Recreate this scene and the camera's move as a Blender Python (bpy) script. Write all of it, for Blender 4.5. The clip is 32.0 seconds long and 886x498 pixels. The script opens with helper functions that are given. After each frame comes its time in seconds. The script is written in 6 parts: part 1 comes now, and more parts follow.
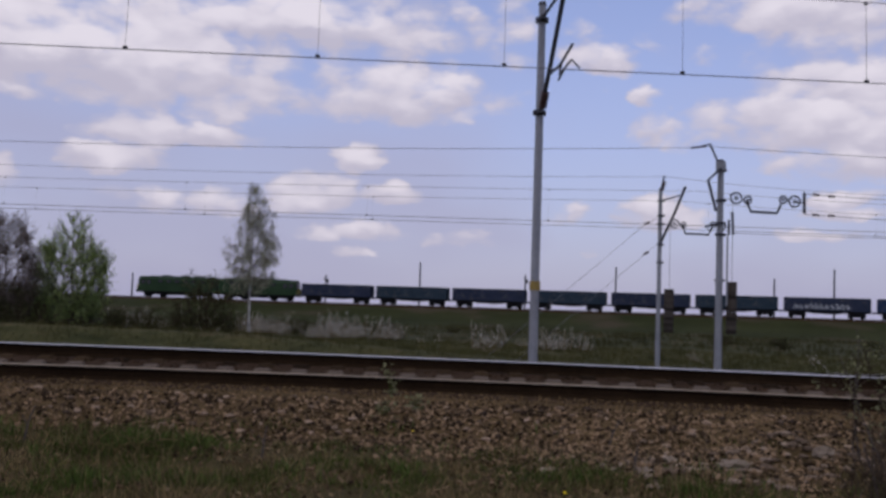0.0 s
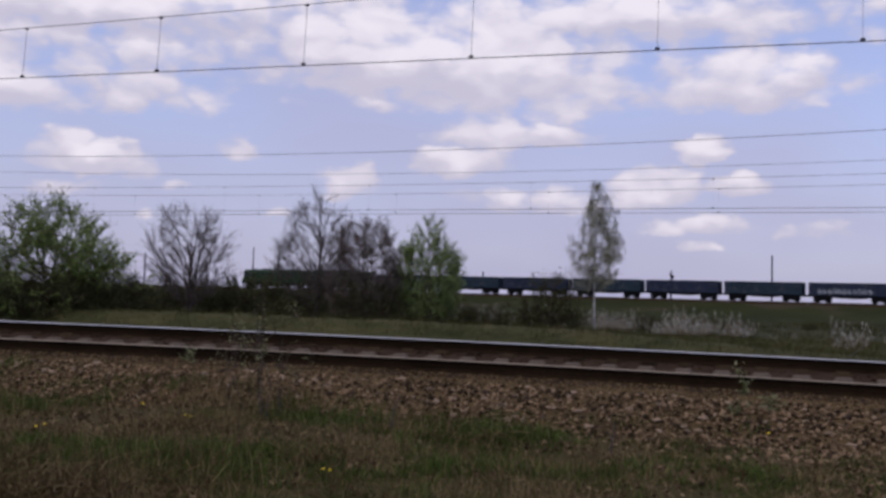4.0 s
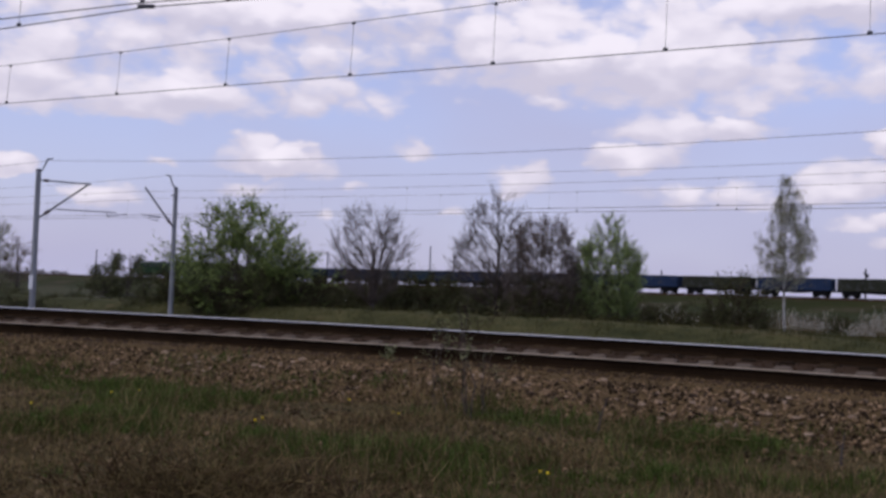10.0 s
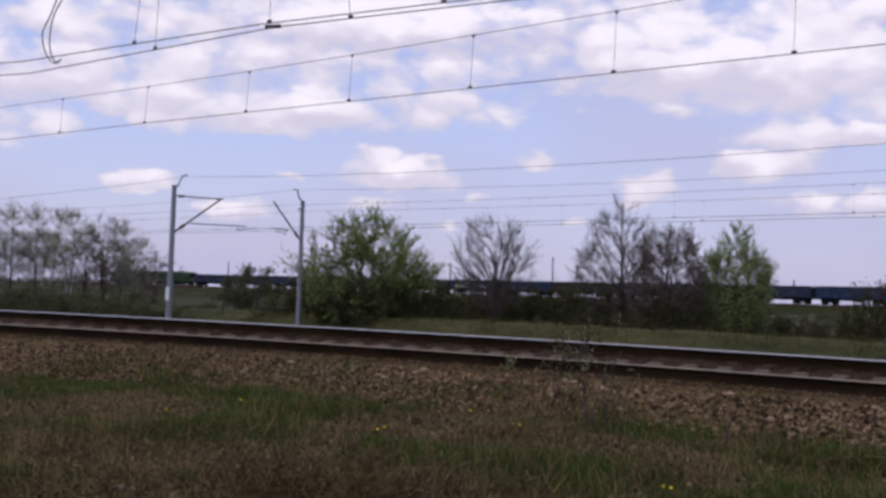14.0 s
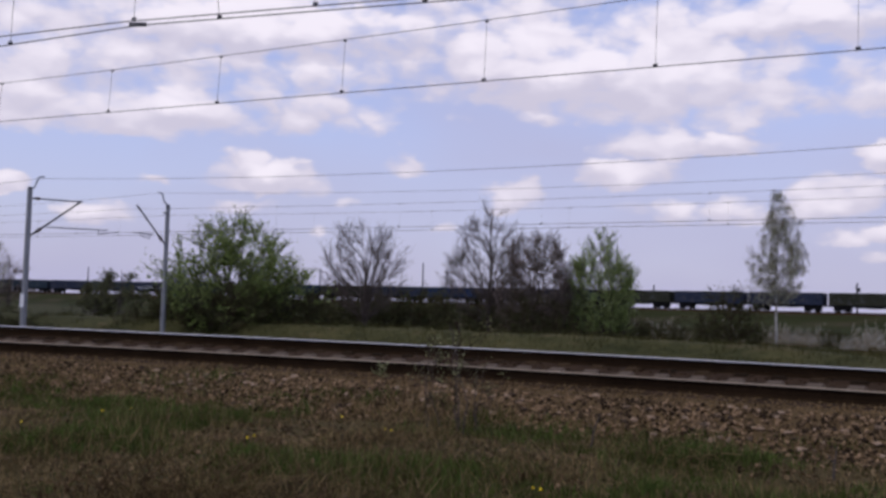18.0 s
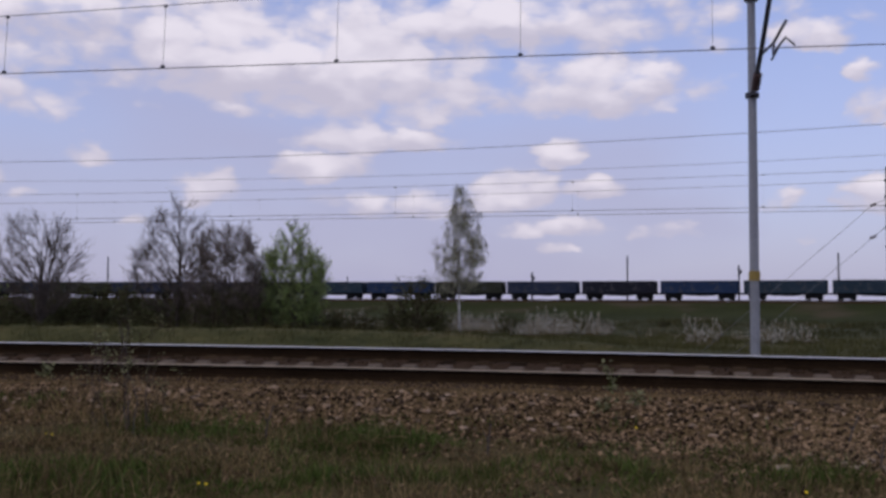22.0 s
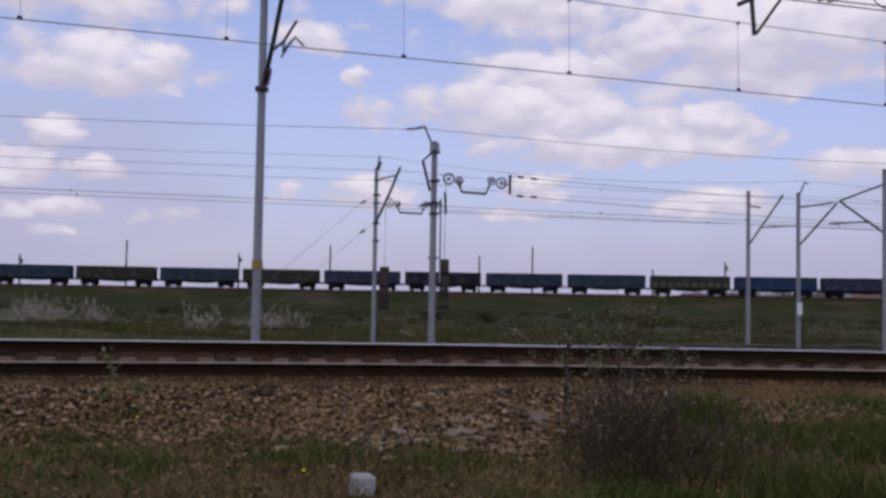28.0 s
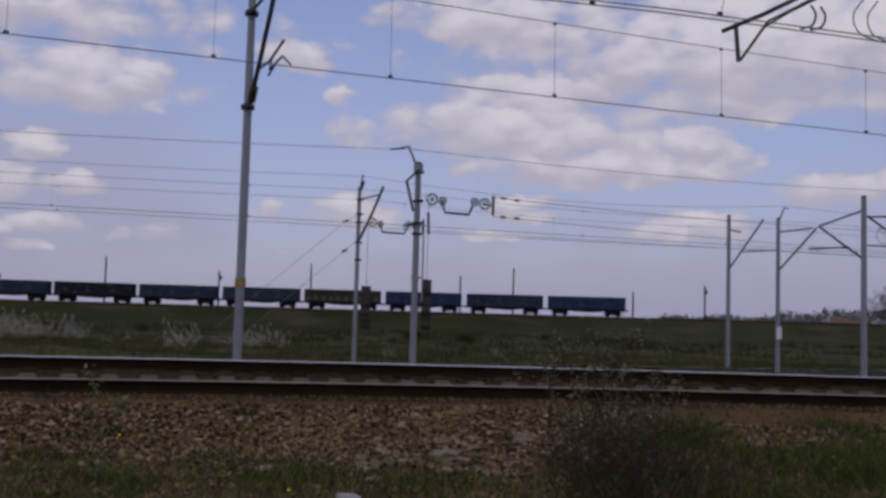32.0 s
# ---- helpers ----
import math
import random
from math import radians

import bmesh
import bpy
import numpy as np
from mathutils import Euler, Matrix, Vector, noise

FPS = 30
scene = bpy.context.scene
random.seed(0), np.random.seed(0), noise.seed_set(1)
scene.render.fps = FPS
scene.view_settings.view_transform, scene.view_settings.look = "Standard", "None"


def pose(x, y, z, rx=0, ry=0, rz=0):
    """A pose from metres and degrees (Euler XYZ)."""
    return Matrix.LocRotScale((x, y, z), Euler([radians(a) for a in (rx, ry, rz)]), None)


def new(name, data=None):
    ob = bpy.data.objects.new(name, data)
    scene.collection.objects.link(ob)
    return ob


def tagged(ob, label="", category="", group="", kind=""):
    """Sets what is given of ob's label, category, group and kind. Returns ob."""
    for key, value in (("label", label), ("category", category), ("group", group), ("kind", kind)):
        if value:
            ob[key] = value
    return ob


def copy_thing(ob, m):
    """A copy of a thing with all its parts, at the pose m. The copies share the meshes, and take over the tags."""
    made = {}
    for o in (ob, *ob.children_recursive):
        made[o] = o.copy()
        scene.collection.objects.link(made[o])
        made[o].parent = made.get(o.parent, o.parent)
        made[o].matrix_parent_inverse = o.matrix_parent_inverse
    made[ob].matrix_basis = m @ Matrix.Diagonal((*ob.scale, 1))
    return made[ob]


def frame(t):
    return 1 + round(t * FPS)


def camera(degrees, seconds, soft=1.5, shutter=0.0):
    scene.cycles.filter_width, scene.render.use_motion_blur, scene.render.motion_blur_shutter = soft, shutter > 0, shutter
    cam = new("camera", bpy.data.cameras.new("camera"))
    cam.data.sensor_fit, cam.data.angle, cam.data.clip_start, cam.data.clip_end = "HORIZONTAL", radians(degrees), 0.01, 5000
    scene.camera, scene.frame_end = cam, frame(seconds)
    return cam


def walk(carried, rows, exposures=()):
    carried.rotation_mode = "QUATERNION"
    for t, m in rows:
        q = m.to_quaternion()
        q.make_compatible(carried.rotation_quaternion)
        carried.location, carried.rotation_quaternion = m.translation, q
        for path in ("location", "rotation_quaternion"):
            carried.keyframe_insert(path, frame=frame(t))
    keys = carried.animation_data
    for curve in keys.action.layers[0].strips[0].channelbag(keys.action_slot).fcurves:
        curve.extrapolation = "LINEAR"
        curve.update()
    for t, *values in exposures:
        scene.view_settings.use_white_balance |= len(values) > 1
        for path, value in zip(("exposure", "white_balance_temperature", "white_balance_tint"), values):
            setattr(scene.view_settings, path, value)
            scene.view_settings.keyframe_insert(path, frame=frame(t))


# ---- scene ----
cam = camera(48.10, 32.0, soft=3.1)
PATH = [
    (0.0, pose(0.048, 0.0, 1.6, 93.62, -1.93, -0.21)),
    (0.5, pose(0.036, 0.0, 1.6, 93.51, -1.93, 1.12)),
    (1.0, pose(0.047, 0.0, 1.6, 93.27, -1.86, 3.08)),
    (1.5, pose(0.031, 0.0, 1.6, 93.19, -1.83, 4.82)),
    (2.0, pose(0.035, 0.0, 1.6, 93.08, -1.64, 7.22)),
    (2.5, pose(0.022, 0.0, 1.6, 93.11, -1.60, 11.07)),
    (3.0, pose(0.025, 0.0, 1.6, 93.04, -1.48, 16.37)),
    (3.5, pose(0.072, 0.0, 1.6, 92.86, -1.61, 19.09)),
    (5.5, pose(-0.193, 0.0, 1.6, 92.74, -1.79, 19.93)),
    (6.0, pose(-0.254, 0.0, 1.6, 92.76, -2.17, 20.73)),
    (6.5, pose(-0.274, 0.0, 1.6, 92.79, -2.18, 21.34)),
    (7.0, pose(-0.287, 0.0, 1.6, 92.88, -2.04, 22.01)),
    (7.5, pose(-0.311, 0.0, 1.6, 92.99, -1.99, 22.72)),
    (8.0, pose(-0.326, 0.0, 1.6, 92.99, -1.90, 23.41)),
    (8.5, pose(-0.329, 0.0, 1.6, 92.88, -2.07, 24.50)),
    (9.0, pose(-0.349, 0.0, 1.6, 92.76, -1.94, 26.48)),
    (9.5, pose(-0.363, 0.0, 1.6, 92.66, -1.85, 28.15)),
    (10.0, pose(-0.361, 0.0, 1.6, 92.40, -1.90, 29.47)),
    (10.5, pose(-0.328, 0.0, 1.6, 92.30, -1.92, 31.59)),
    (11.0, pose(-0.320, 0.0, 1.6, 92.40, -1.82, 32.61)),
    (11.5, pose(-0.313, 0.0, 1.6, 92.39, -1.85, 32.95)),
    (12.0, pose(-0.311, 0.0, 1.6, 92.43, -1.66, 33.65)),
    (12.5, pose(-0.319, 0.0, 1.6, 92.48, -1.67, 34.41)),
    (13.0, pose(-0.312, 0.0, 1.6, 92.59, -1.84, 35.14)),
    (13.5, pose(-0.319, 0.0, 1.6, 92.73, -1.82, 35.88)),
    (14.0, pose(-0.322, 0.0, 1.6, 92.81, -1.87, 36.53)),
    (14.5, pose(-0.339, 0.0, 1.6, 92.83, -1.83, 37.40)),
    (16.5, pose(-0.343, 0.0, 1.6, 92.77, -1.60, 37.77)),
    (17.0, pose(-0.325, 0.0, 1.6, 92.85, -1.46, 34.78)),
    (17.5, pose(-0.319, 0.0, 1.6, 93.03, -1.53, 32.18)),
    (18.0, pose(-0.348, 0.0, 1.6, 93.35, -1.61, 29.06)),
    (18.5, pose(-0.343, 0.0, 1.6, 93.66, -1.59, 26.26)),
    (19.0, pose(-0.331, 0.0, 1.6, 93.80, -1.33, 23.36)),
    (19.5, pose(-0.313, 0.0, 1.6, 93.88, -1.50, 20.86)),
    (20.0, pose(-0.259, 0.0, 1.6, 93.93, -1.33, 18.45)),
    (20.5, pose(-0.221, 0.0, 1.6, 93.66, -1.23, 16.65)),
    (21.0, pose(-0.144, 0.0, 1.6, 93.43, -0.74, 14.36)),
    (21.5, pose(-0.106, 0.0, 1.6, 93.35, -0.40, 13.45)),
    (22.0, pose(-0.076, 0.0, 1.6, 93.20, -0.31, 11.66)),
    (22.5, pose(-0.041, 0.0, 1.6, 93.18, -0.32, 10.54)),
    (23.0, pose(-0.005, 0.0, 1.6, 93.17, -0.08, 8.89)),
    (23.5, pose(0.014, 0.0, 1.6, 93.19, -0.35, 6.89)),
    (24.0, pose(-0.015, 0.0, 1.6, 92.68, -0.29, 4.32)),
    (24.5, pose(-0.040, 0.0, 1.6, 92.36, -0.34, 1.62)),
    (25.0, pose(-0.102, 0.0, 1.6, 92.28, -0.95, -1.60)),
    (25.5, pose(-0.114, 0.0, 1.6, 92.19, -1.03, -5.62)),
    (26.0, pose(-0.137, 0.0, 1.6, 92.16, -1.09, -8.64)),
    (26.5, pose(-0.137, 0.0, 1.6, 92.17, -1.12, -10.74)),
    (28.5, pose(-0.183, 0.0, 1.6, 93.07, -1.09, -18.56)),
    (29.0, pose(-0.197, 0.0, 1.6, 93.32, -1.28, -20.37)),
    (29.5, pose(-0.208, 0.0, 1.6, 93.45, -1.33, -21.87)),
    (30.0, pose(-0.214, 0.0, 1.6, 93.57, -1.08, -23.15)),
    (30.5, pose(-0.223, 0.0, 1.6, 93.63, -1.01, -22.10)),
    (31.0, pose(-0.222, 0.0, 1.6, 93.73, -1.23, -21.14)),
    (31.5, pose(-0.245, 0.0, 1.6, 93.87, -1.45, -19.48)),
    (32.0, pose(-0.236, 0.0, 1.6, 93.97, -1.66, -17.75)),
]
walk(cam, PATH, [(0, -0.32), (3, -0.2), (6, -0.07), (10, -0.05), (13, 0.05), (19, -0.1), (20, -0.16), (22, -0.22), (23, -0.22), (25, -0.24), (26, -0.15), (28.5, -0.18), (29, -0.2), (30, -0.36), (32, -0.63)])

# ---- fitted numbers ----
DROP2 = (-36.5, -31.05, -26.55, -22.0, -18.1, -14.22, -10.4, -6.48, -2.6, 1.2, 4.87, 8.7, 13.1, 17.4, 22.0, 27.0)
FAR_MASTS = [(-49.4, 1.6, False), (-41.1, 2.2, False), (-36.8, 2.0, False), (-30.9, 2.5, False), (-29.5, 2.2, True), (-17.65, 1.55, False), (-6.9, 1.87, True), (-1.45, 2.8, False), (4.7, 2.25, True), (9.9, 2.85, False), (18.6, 2.4, False), (21.7, 2.95, False), (28.6, 1.74, False), (32.6, 2.2, True)]
WAGONS = "ntntntxbobonbgnonnotbongbttototongntrbnb"
TRAIN_FRONT, TRAIN_SPEED = 320.9, 14.05
# clouds: azimuth, height, half width, half height, strength
CLOUDS_WEST = [(-59.1, 14.3, 3.4, 1.2, 0.75), (-58.7, 9, 2.4, 0.7, 0.35), (-57.2, 11.6, 5.8, 2.1, 0.75), (-53.9, 6.1, 1.7, 0.6, 1), (-51.4, 12.7, 5.1, 1.4, 0.75), (-48.6, 4.5, 1.3, 0.8, 0.7), (-48.4, 10.6, 7.3, 1.7, 0.8), (-45.9, 6.7, 0.6, 0.2, 0.35), (-44.4, 10.8, 3.1, 1.4, 0.8), (-41.5, 15.9, 11.5, 2.1, 0.9), (-41.3, 5.4, 1.8, 0.5, 0.6), (-39.7, 7.5, 1.9, 1, 1.05), (-39.3, 7, 3.8, 0.8, 0.9), (-38.8, 15.2, 8.5, 1.4, 0.85), (-38.2, 13.1, 3.1, 1.1, 0.65), (-37.8, 11.8, 4.4, 1.9, 0.5), (-36.4, 4.3, 0.6, 0.3, 0.45), (-34.4, 6, 0.7, 0.3, 0.4)]
CLOUDS_MID = [(-31.2, 8.1, 1.1, 0.4, 0.35), (-29.3, 4.7, 0.6, 0.3, 0.5), (-25.3, 6.5, 1.5, 0.9, 0.95), (-23, 13.3, 5.9, 1.9, 0.8), (-20.7, 14, 9.9, 2.5, 0.95), (-19, 7.8, 2.7, 0.9, 0.9), (-17.3, 11.5, 7.8, 1, 0.5), (-17.1, 9.6, 2.9, 1.1, 0.9), (-17.1, 12.8, 7.3, 1.8, 0.9), (-15.8, 5.3, 1.6, 0.5, 0.55), (-14.4, 5.5, 3.5, 0.6, 0.55)]
CLOUDS_HERE = [(-13.1, 9.4, 2.2, 0.7, 1), (-12.3, 5.8, 1.6, 0.7, 0.55), (-9.3, 16.2, 7, 1.4, 0.9), (-8.7, 5.9, 1.6, 0.5, 0.5), (-8.3, 16.4, 4.2, 1.4, 0.95), (-7.6, 6.7, 2.4, 1.1, 0.95), (-5.4, 3.2, 1.3, 0.3, 0.5), (-5.4, 4.4, 2.5, 0.5, 0.6), (-4.9, 8.8, 1.2, 0.9, 1.05), (-4.2, 12.6, 5.9, 1.5, 0.6), (-2.6, 6.6, 1.6, 0.5, 0.85), (-2.5, 12, 3.9, 1.2, 0.55)]
CLOUDS_NEXT = [(0.3, 12.6, 2.3, 0.9, 0.65), (0.6, 12.8, 1.8, 1, 0.6), (0.7, 4.1, 1.5, 0.4, 0.35), (6.6, 5.8, 1.2, 0.5, 0.5), (7, 6.1, 1, 0.3, 0.5), (8.2, 3.8, 0.5, 0.3, 0.4), (8.8, 14.6, 1.6, 0.8, 0.8), (9, 14.6, 1.7, 0.8, 0.8), (11.5, 12.6, 0.7, 0.6, 0.55), (11.6, 12.8, 0.7, 0.4, 0.5), (11.9, 6.4, 1.3, 0.7, 0.7)]
CLOUDS_EAST = [(12, 10.9, 1.1, 0.9, 0.55), (12.4, 11, 1.3, 0.9, 0.55), (12.8, 5.6, 2.2, 0.7, 0.85), (20.3, 17.1, 5.5, 1.5, 0.85), (21.3, 5, 1.3, 0.4, 0.7), (21.7, 7.1, 1.6, 0.5, 0.9), (22.2, 6.3, 2.3, 0.4, 0.5), (22.6, 10.9, 7.7, 1.6, 0.95), (22.6, 13, 4.5, 1.1, 1.05), (26.8, 8.9, 6.9, 1.2, 0.8), (28.2, 14.4, 2.1, 1.4, 0.9), (31.7, 5.5, 2.9, 0.8, 0.85), (31.8, 10.4, 1.8, 1, 0.8), (34.7, 14, 5.2, 2.9, 0.8), (36.7, 16.1, 11.3, 3.2, 0.85), (39.8, 7.6, 2.7, 0.8, 0.8), (44.9, 8.1, 3.3, 1.2, 1)]
STONES = [(-9.1, -6.46, 0.1, 0.05), (-2.0, -5.9, 0.22, 0.09), (13.5, -8.14, 0.2, 0.06), (17.0, -8.33, 0.35, 0.1), (21.4, -7.98, 0.25, 0.08), (-8.4, -6.6, 0.09, 0.04), (29.1, -6.5, 0.18, 0.05), (-40.7, -10.83, 0.06, 0.03), (12.2, -8.8, 0.2, 0.06), (-55.4, -10.65, 0.12, 0.05), (16.4, -8.3, 0.2, 0.06), (12.4, -7.97, 0.08, 0.04)]
DANDELIONS = [(-33.6, -7.15), (-35.9, -6.4), (-47.2, -6.0), (-33.3, -7.3), (-25.8, -9.84), (-41.3, -7.58), (-48.7, -6.2), (-25.4, -9.92), (-40.9, -7.47), (-52.7, -6.6), (38.3, -6.78), (38.3, -7.42), (7.7, -10.05), (-1.1, -7.07)]

# ---- world and light ----
SUN_EL, SUN_AZ = 52.0, 205.0
world = bpy.data.worlds.new("sky")
scene.world = world
world.use_nodes = True


def sky_nodes():
    nt = world.node_tree
    nt.nodes.clear()
    N, L = nt.nodes.new, nt.links.new

    def math_node(op, a, b=None, clamp=False):
        n = N("ShaderNodeMath")
        n.operation, n.use_clamp = op, clamp
        for i, v in enumerate((a, b)):
            if v is None:
                continue
            if isinstance(v, (int, float)):
                n.inputs[i].default_value = v
            else:
                L(v, n.inputs[i])
        return n.outputs[0]

    out, bg = N("ShaderNodeOutputWorld"), N("ShaderNodeBackground")
    sky = N("ShaderNodeTexSky")
    sky.sky_type, sky.sun_disc = "NISHITA", False
    sky.sun_elevation, sky.sun_rotation = radians(SUN_EL), radians(SUN_AZ)
    sky.air_density, sky.dust_density, sky.ozone_density = 1.0, 1.2, 1.5
    tc = N("ShaderNodeTexCoord")
    sep = N("ShaderNodeSeparateXYZ")
    L(tc.outputs["Generated"], sep.inputs[0])
    az = math_node("MULTIPLY", math_node("ARCTAN2", sep.outputs[0], sep.outputs[1]), 180 / math.pi)
    el = math_node("MULTIPLY", math_node("ARCSINE", sep.outputs[2]), 180 / math.pi)
    uv = N("ShaderNodeCombineXYZ")
    L(az, uv.inputs[0])
    L(math_node("MULTIPLY", el, 1.9), uv.inputs[1])

    def fbm(scale, detail, rough, seed):
        n = N("ShaderNodeTexNoise")
        n.noise_dimensions = "3D"
        n.inputs["Scale"].default_value, n.inputs["Detail"].default_value, n.inputs["Roughness"].default_value = scale, detail, rough
        add = N("ShaderNodeVectorMath")
        add.operation = "ADD"
        add.inputs[1].default_value = (seed, seed * 0.7, seed)
        L(uv.outputs[0], add.inputs[0])
        L(add.outputs[0], n.inputs["Vector"])
        return n.outputs["Fac"]

    def billow(scale, seed, lift=0.0):
        """Rounded heads of cloud: one at the middle of a cell, zero at its rim."""
        n = N("ShaderNodeTexVoronoi")
        n.feature = "SMOOTH_F1"
        n.inputs["Scale"].default_value, n.inputs["Smoothness"].default_value = scale, 0.35
        add = N("ShaderNodeVectorMath")
        add.operation = "ADD"
        add.inputs[1].default_value = (seed, seed * 0.7 + lift, seed)
        L(soft_uv.outputs[0], add.inputs[0])
        L(add.outputs[0], n.inputs["Vector"])
        return math_node("SUBTRACT", 1.0, math_node("MULTIPLY", n.outputs["Distance"], 1.5))

    wide = fbm(0.055, 3, 0.5, 17.0)
    waz = math_node("ADD", az, math_node("ADD", math_node("MULTIPLY", math_node("SUBTRACT", fbm(0.28, 2, 0.5, 31.0), 0.5), 3.4), math_node("MULTIPLY", math_node("SUBTRACT", fbm(1.1, 2, 0.5, 51.0), 0.5), 0.9)))
    wel = math_node("ADD", el, math_node("ADD", math_node("MULTIPLY", math_node("SUBTRACT", fbm(0.28, 2, 0.5, 41.0), 0.5), 1.5), math_node("MULTIPLY", math_node("SUBTRACT", fbm(1.1, 2, 0.5, 61.0), 0.5), 0.5)))
    soft_uv = N("ShaderNodeCombineXYZ")
    L(waz, soft_uv.inputs[0])
    L(math_node("MULTIPLY", wel, 1.5), soft_uv.inputs[1])
    # cumulus: azimuth, height, half width, half height, strength, in degrees; flat below, domed above
    total, rise = None, None
    for a, e, w, h, s in CLOUDS:
        dx = math_node("MULTIPLY", math_node("SUBTRACT", waz, a), 1 / (1.28 * w))
        dy = math_node("MULTIPLY", math_node("SUBTRACT", wel, e - 0.3 * h), 1 / (1.5 * h))
        below = math_node("MULTIPLY", math_node("MINIMUM", dy, 0.0), 0.75)
        dy = math_node("ADD", dy, below)
        d2 = math_node("ADD", math_node("MULTIPLY", dx, dx), math_node("MULTIPLY", dy, dy))
        g = math_node("MULTIPLY", math_node("SUBTRACT", 1.0, d2), s)
        total = math_node("MAXIMUM", g, -0.6) if total is None else math_node("MAXIMUM", total, g)
        gy = math_node("MULTIPLY", math_node("MAXIMUM", g, 0.0), dy)
        rise = gy if rise is None else math_node("ADD", rise, gy)
    high = math_node("MULTIPLY", math_node("SUBTRACT", el, 16.0), 0.06, True)
    veil = math_node("MULTIPLY", math_node("SUBTRACT", wide, 0.36), 4.0, True)
    total = math_node("MAXIMUM", total, math_node("SUBTRACT", math_node("MULTIPLY", math_node("MULTIPLY", high, veil), 1.4), 0.6))
    upper = math_node("MULTIPLY", math_node("SUBTRACT", el, 9.0), 1 / 4.0, True)
    heads = math_node("ADD", math_node("MULTIPLY", math_node("SUBTRACT", billow(0.42, 3.0), 0.42), 0.55), math_node("MULTIPLY", math_node("SUBTRACT", billow(1.05, 9.0), 0.42), 0.20))
    wisps = math_node("MULTIPLY", math_node("SUBTRACT", fbm(0.45, 3.5, 0.5, 23.0), 0.5), 1.5)
    field = math_node("ADD", math_node("ADD", total, math_node("ADD", math_node("MULTIPLY", upper, 0.10), 0.16)), math_node("ADD", math_node("MULTIPLY", heads, 1.15), math_node("MULTIPLY", wisps, math_node("ADD", math_node("MULTIPLY", upper, 0.45), 0.55))))
    cover = N("ShaderNodeMapRange")
    cover.interpolation_type = "SMOOTHSTEP"
    cover.inputs["From Min"].default_value = -0.12
    L(math_node("ADD", math_node("MULTIPLY", upper, 0.25), 0.55), cover.inputs["From Max"])
    L(field, cover.inputs["Value"])
    relief = math_node("MULTIPLY", math_node("SUBTRACT", billow(0.42, 3.0), billow(0.42, 3.0, 0.8)), 0.40)
    tone = N("ShaderNodeMapRange")
    tone.interpolation_type = "SMOOTHSTEP"
    tone.inputs["From Min"].default_value, tone.inputs["From Max"].default_value = -0.15, 0.95
    L(math_node("ADD", math_node("ADD", math_node("MULTIPLY", field, 0.42), relief), math_node("MULTIPLY", rise, 0.75)), tone.inputs["Value"])
    shade = N("ShaderNodeMixRGB")
    shade.inputs[1].default_value, shade.inputs[2].default_value = (*CLOUD_SHADE, 1), (*CLOUD_LIT, 1)
    L(tone.outputs[0], shade.inputs[0])
    blue = N("ShaderNodeMixRGB")
    blue.blend_type = "MULTIPLY"
    blue.inputs[0].default_value = 1.0
    blue.inputs[2].default_value = (*SKY_TINT, 1)
    L(sky.outputs[0], blue.inputs[1])
    # pale haze low over the land
    haze = N("ShaderNodeMixRGB")
    haze.inputs[2].default_value = (*HAZE, 1)
    low = math_node("POWER", math_node("SUBTRACT", 1.0, math_node("MULTIPLY", el, 1 / 24.0), True), 1.4)
    thin = math_node("MULTIPLY", math_node("SUBTRACT", wide, 0.40), 2.2, True)
    L(math_node("ADD", math_node("MULTIPLY", low, 0.72), math_node("ADD", math_node("MULTIPLY", thin, 0.35), 0.20), True), haze.inputs[0])
    L(blue.outputs[0], haze.inputs[1])
    mix = N("ShaderNodeMixRGB")
    L(math_node("MULTIPLY", cover.outputs[0], 0.95), mix.inputs[0])
    L(haze.outputs[0], mix.inputs[1])
    L(shade.outputs[0], mix.inputs[2])
    L(mix.outputs[0], bg.inputs["Color"])
    bg.inputs["Strength"].default_value = 0.1
    L(bg.outputs[0], out.inputs["Surface"])


SKY_TINT, HAZE = (1.80, 1.71, 2.13), (4.98, 4.87, 6.9)
CLOUD_SHADE, CLOUD_LIT = (6.5, 6.1, 7.5), (9.7, 9.05, 10.1)
CLOUDS = CLOUDS_WEST + CLOUDS_MID + CLOUDS_HERE + CLOUDS_NEXT + CLOUDS_EAST + [(-48, 15, 16, 3.6, 0.5), (-27, 16, 15, 3.6, 0.5), (-8, 16.5, 10, 2.6, 0.4), (34, 16, 13, 3.6, 0.5), (45.5, 15.5, 6, 4, 1.1), (-75, 12, 14, 5, 0.8), (62, 12, 14, 5, 0.8)]
sky_nodes()
sun = new("sun", bpy.data.lights.new("sun", "SUN"))
sun.data.energy, sun.data.angle, sun.data.color = 0.6, radians(8.0), (1.0, 0.95, 0.88)
sun.rotation_euler = Euler((radians(90 - SUN_EL), 0, radians(180 - SUN_AZ)))

# ---- materials ----


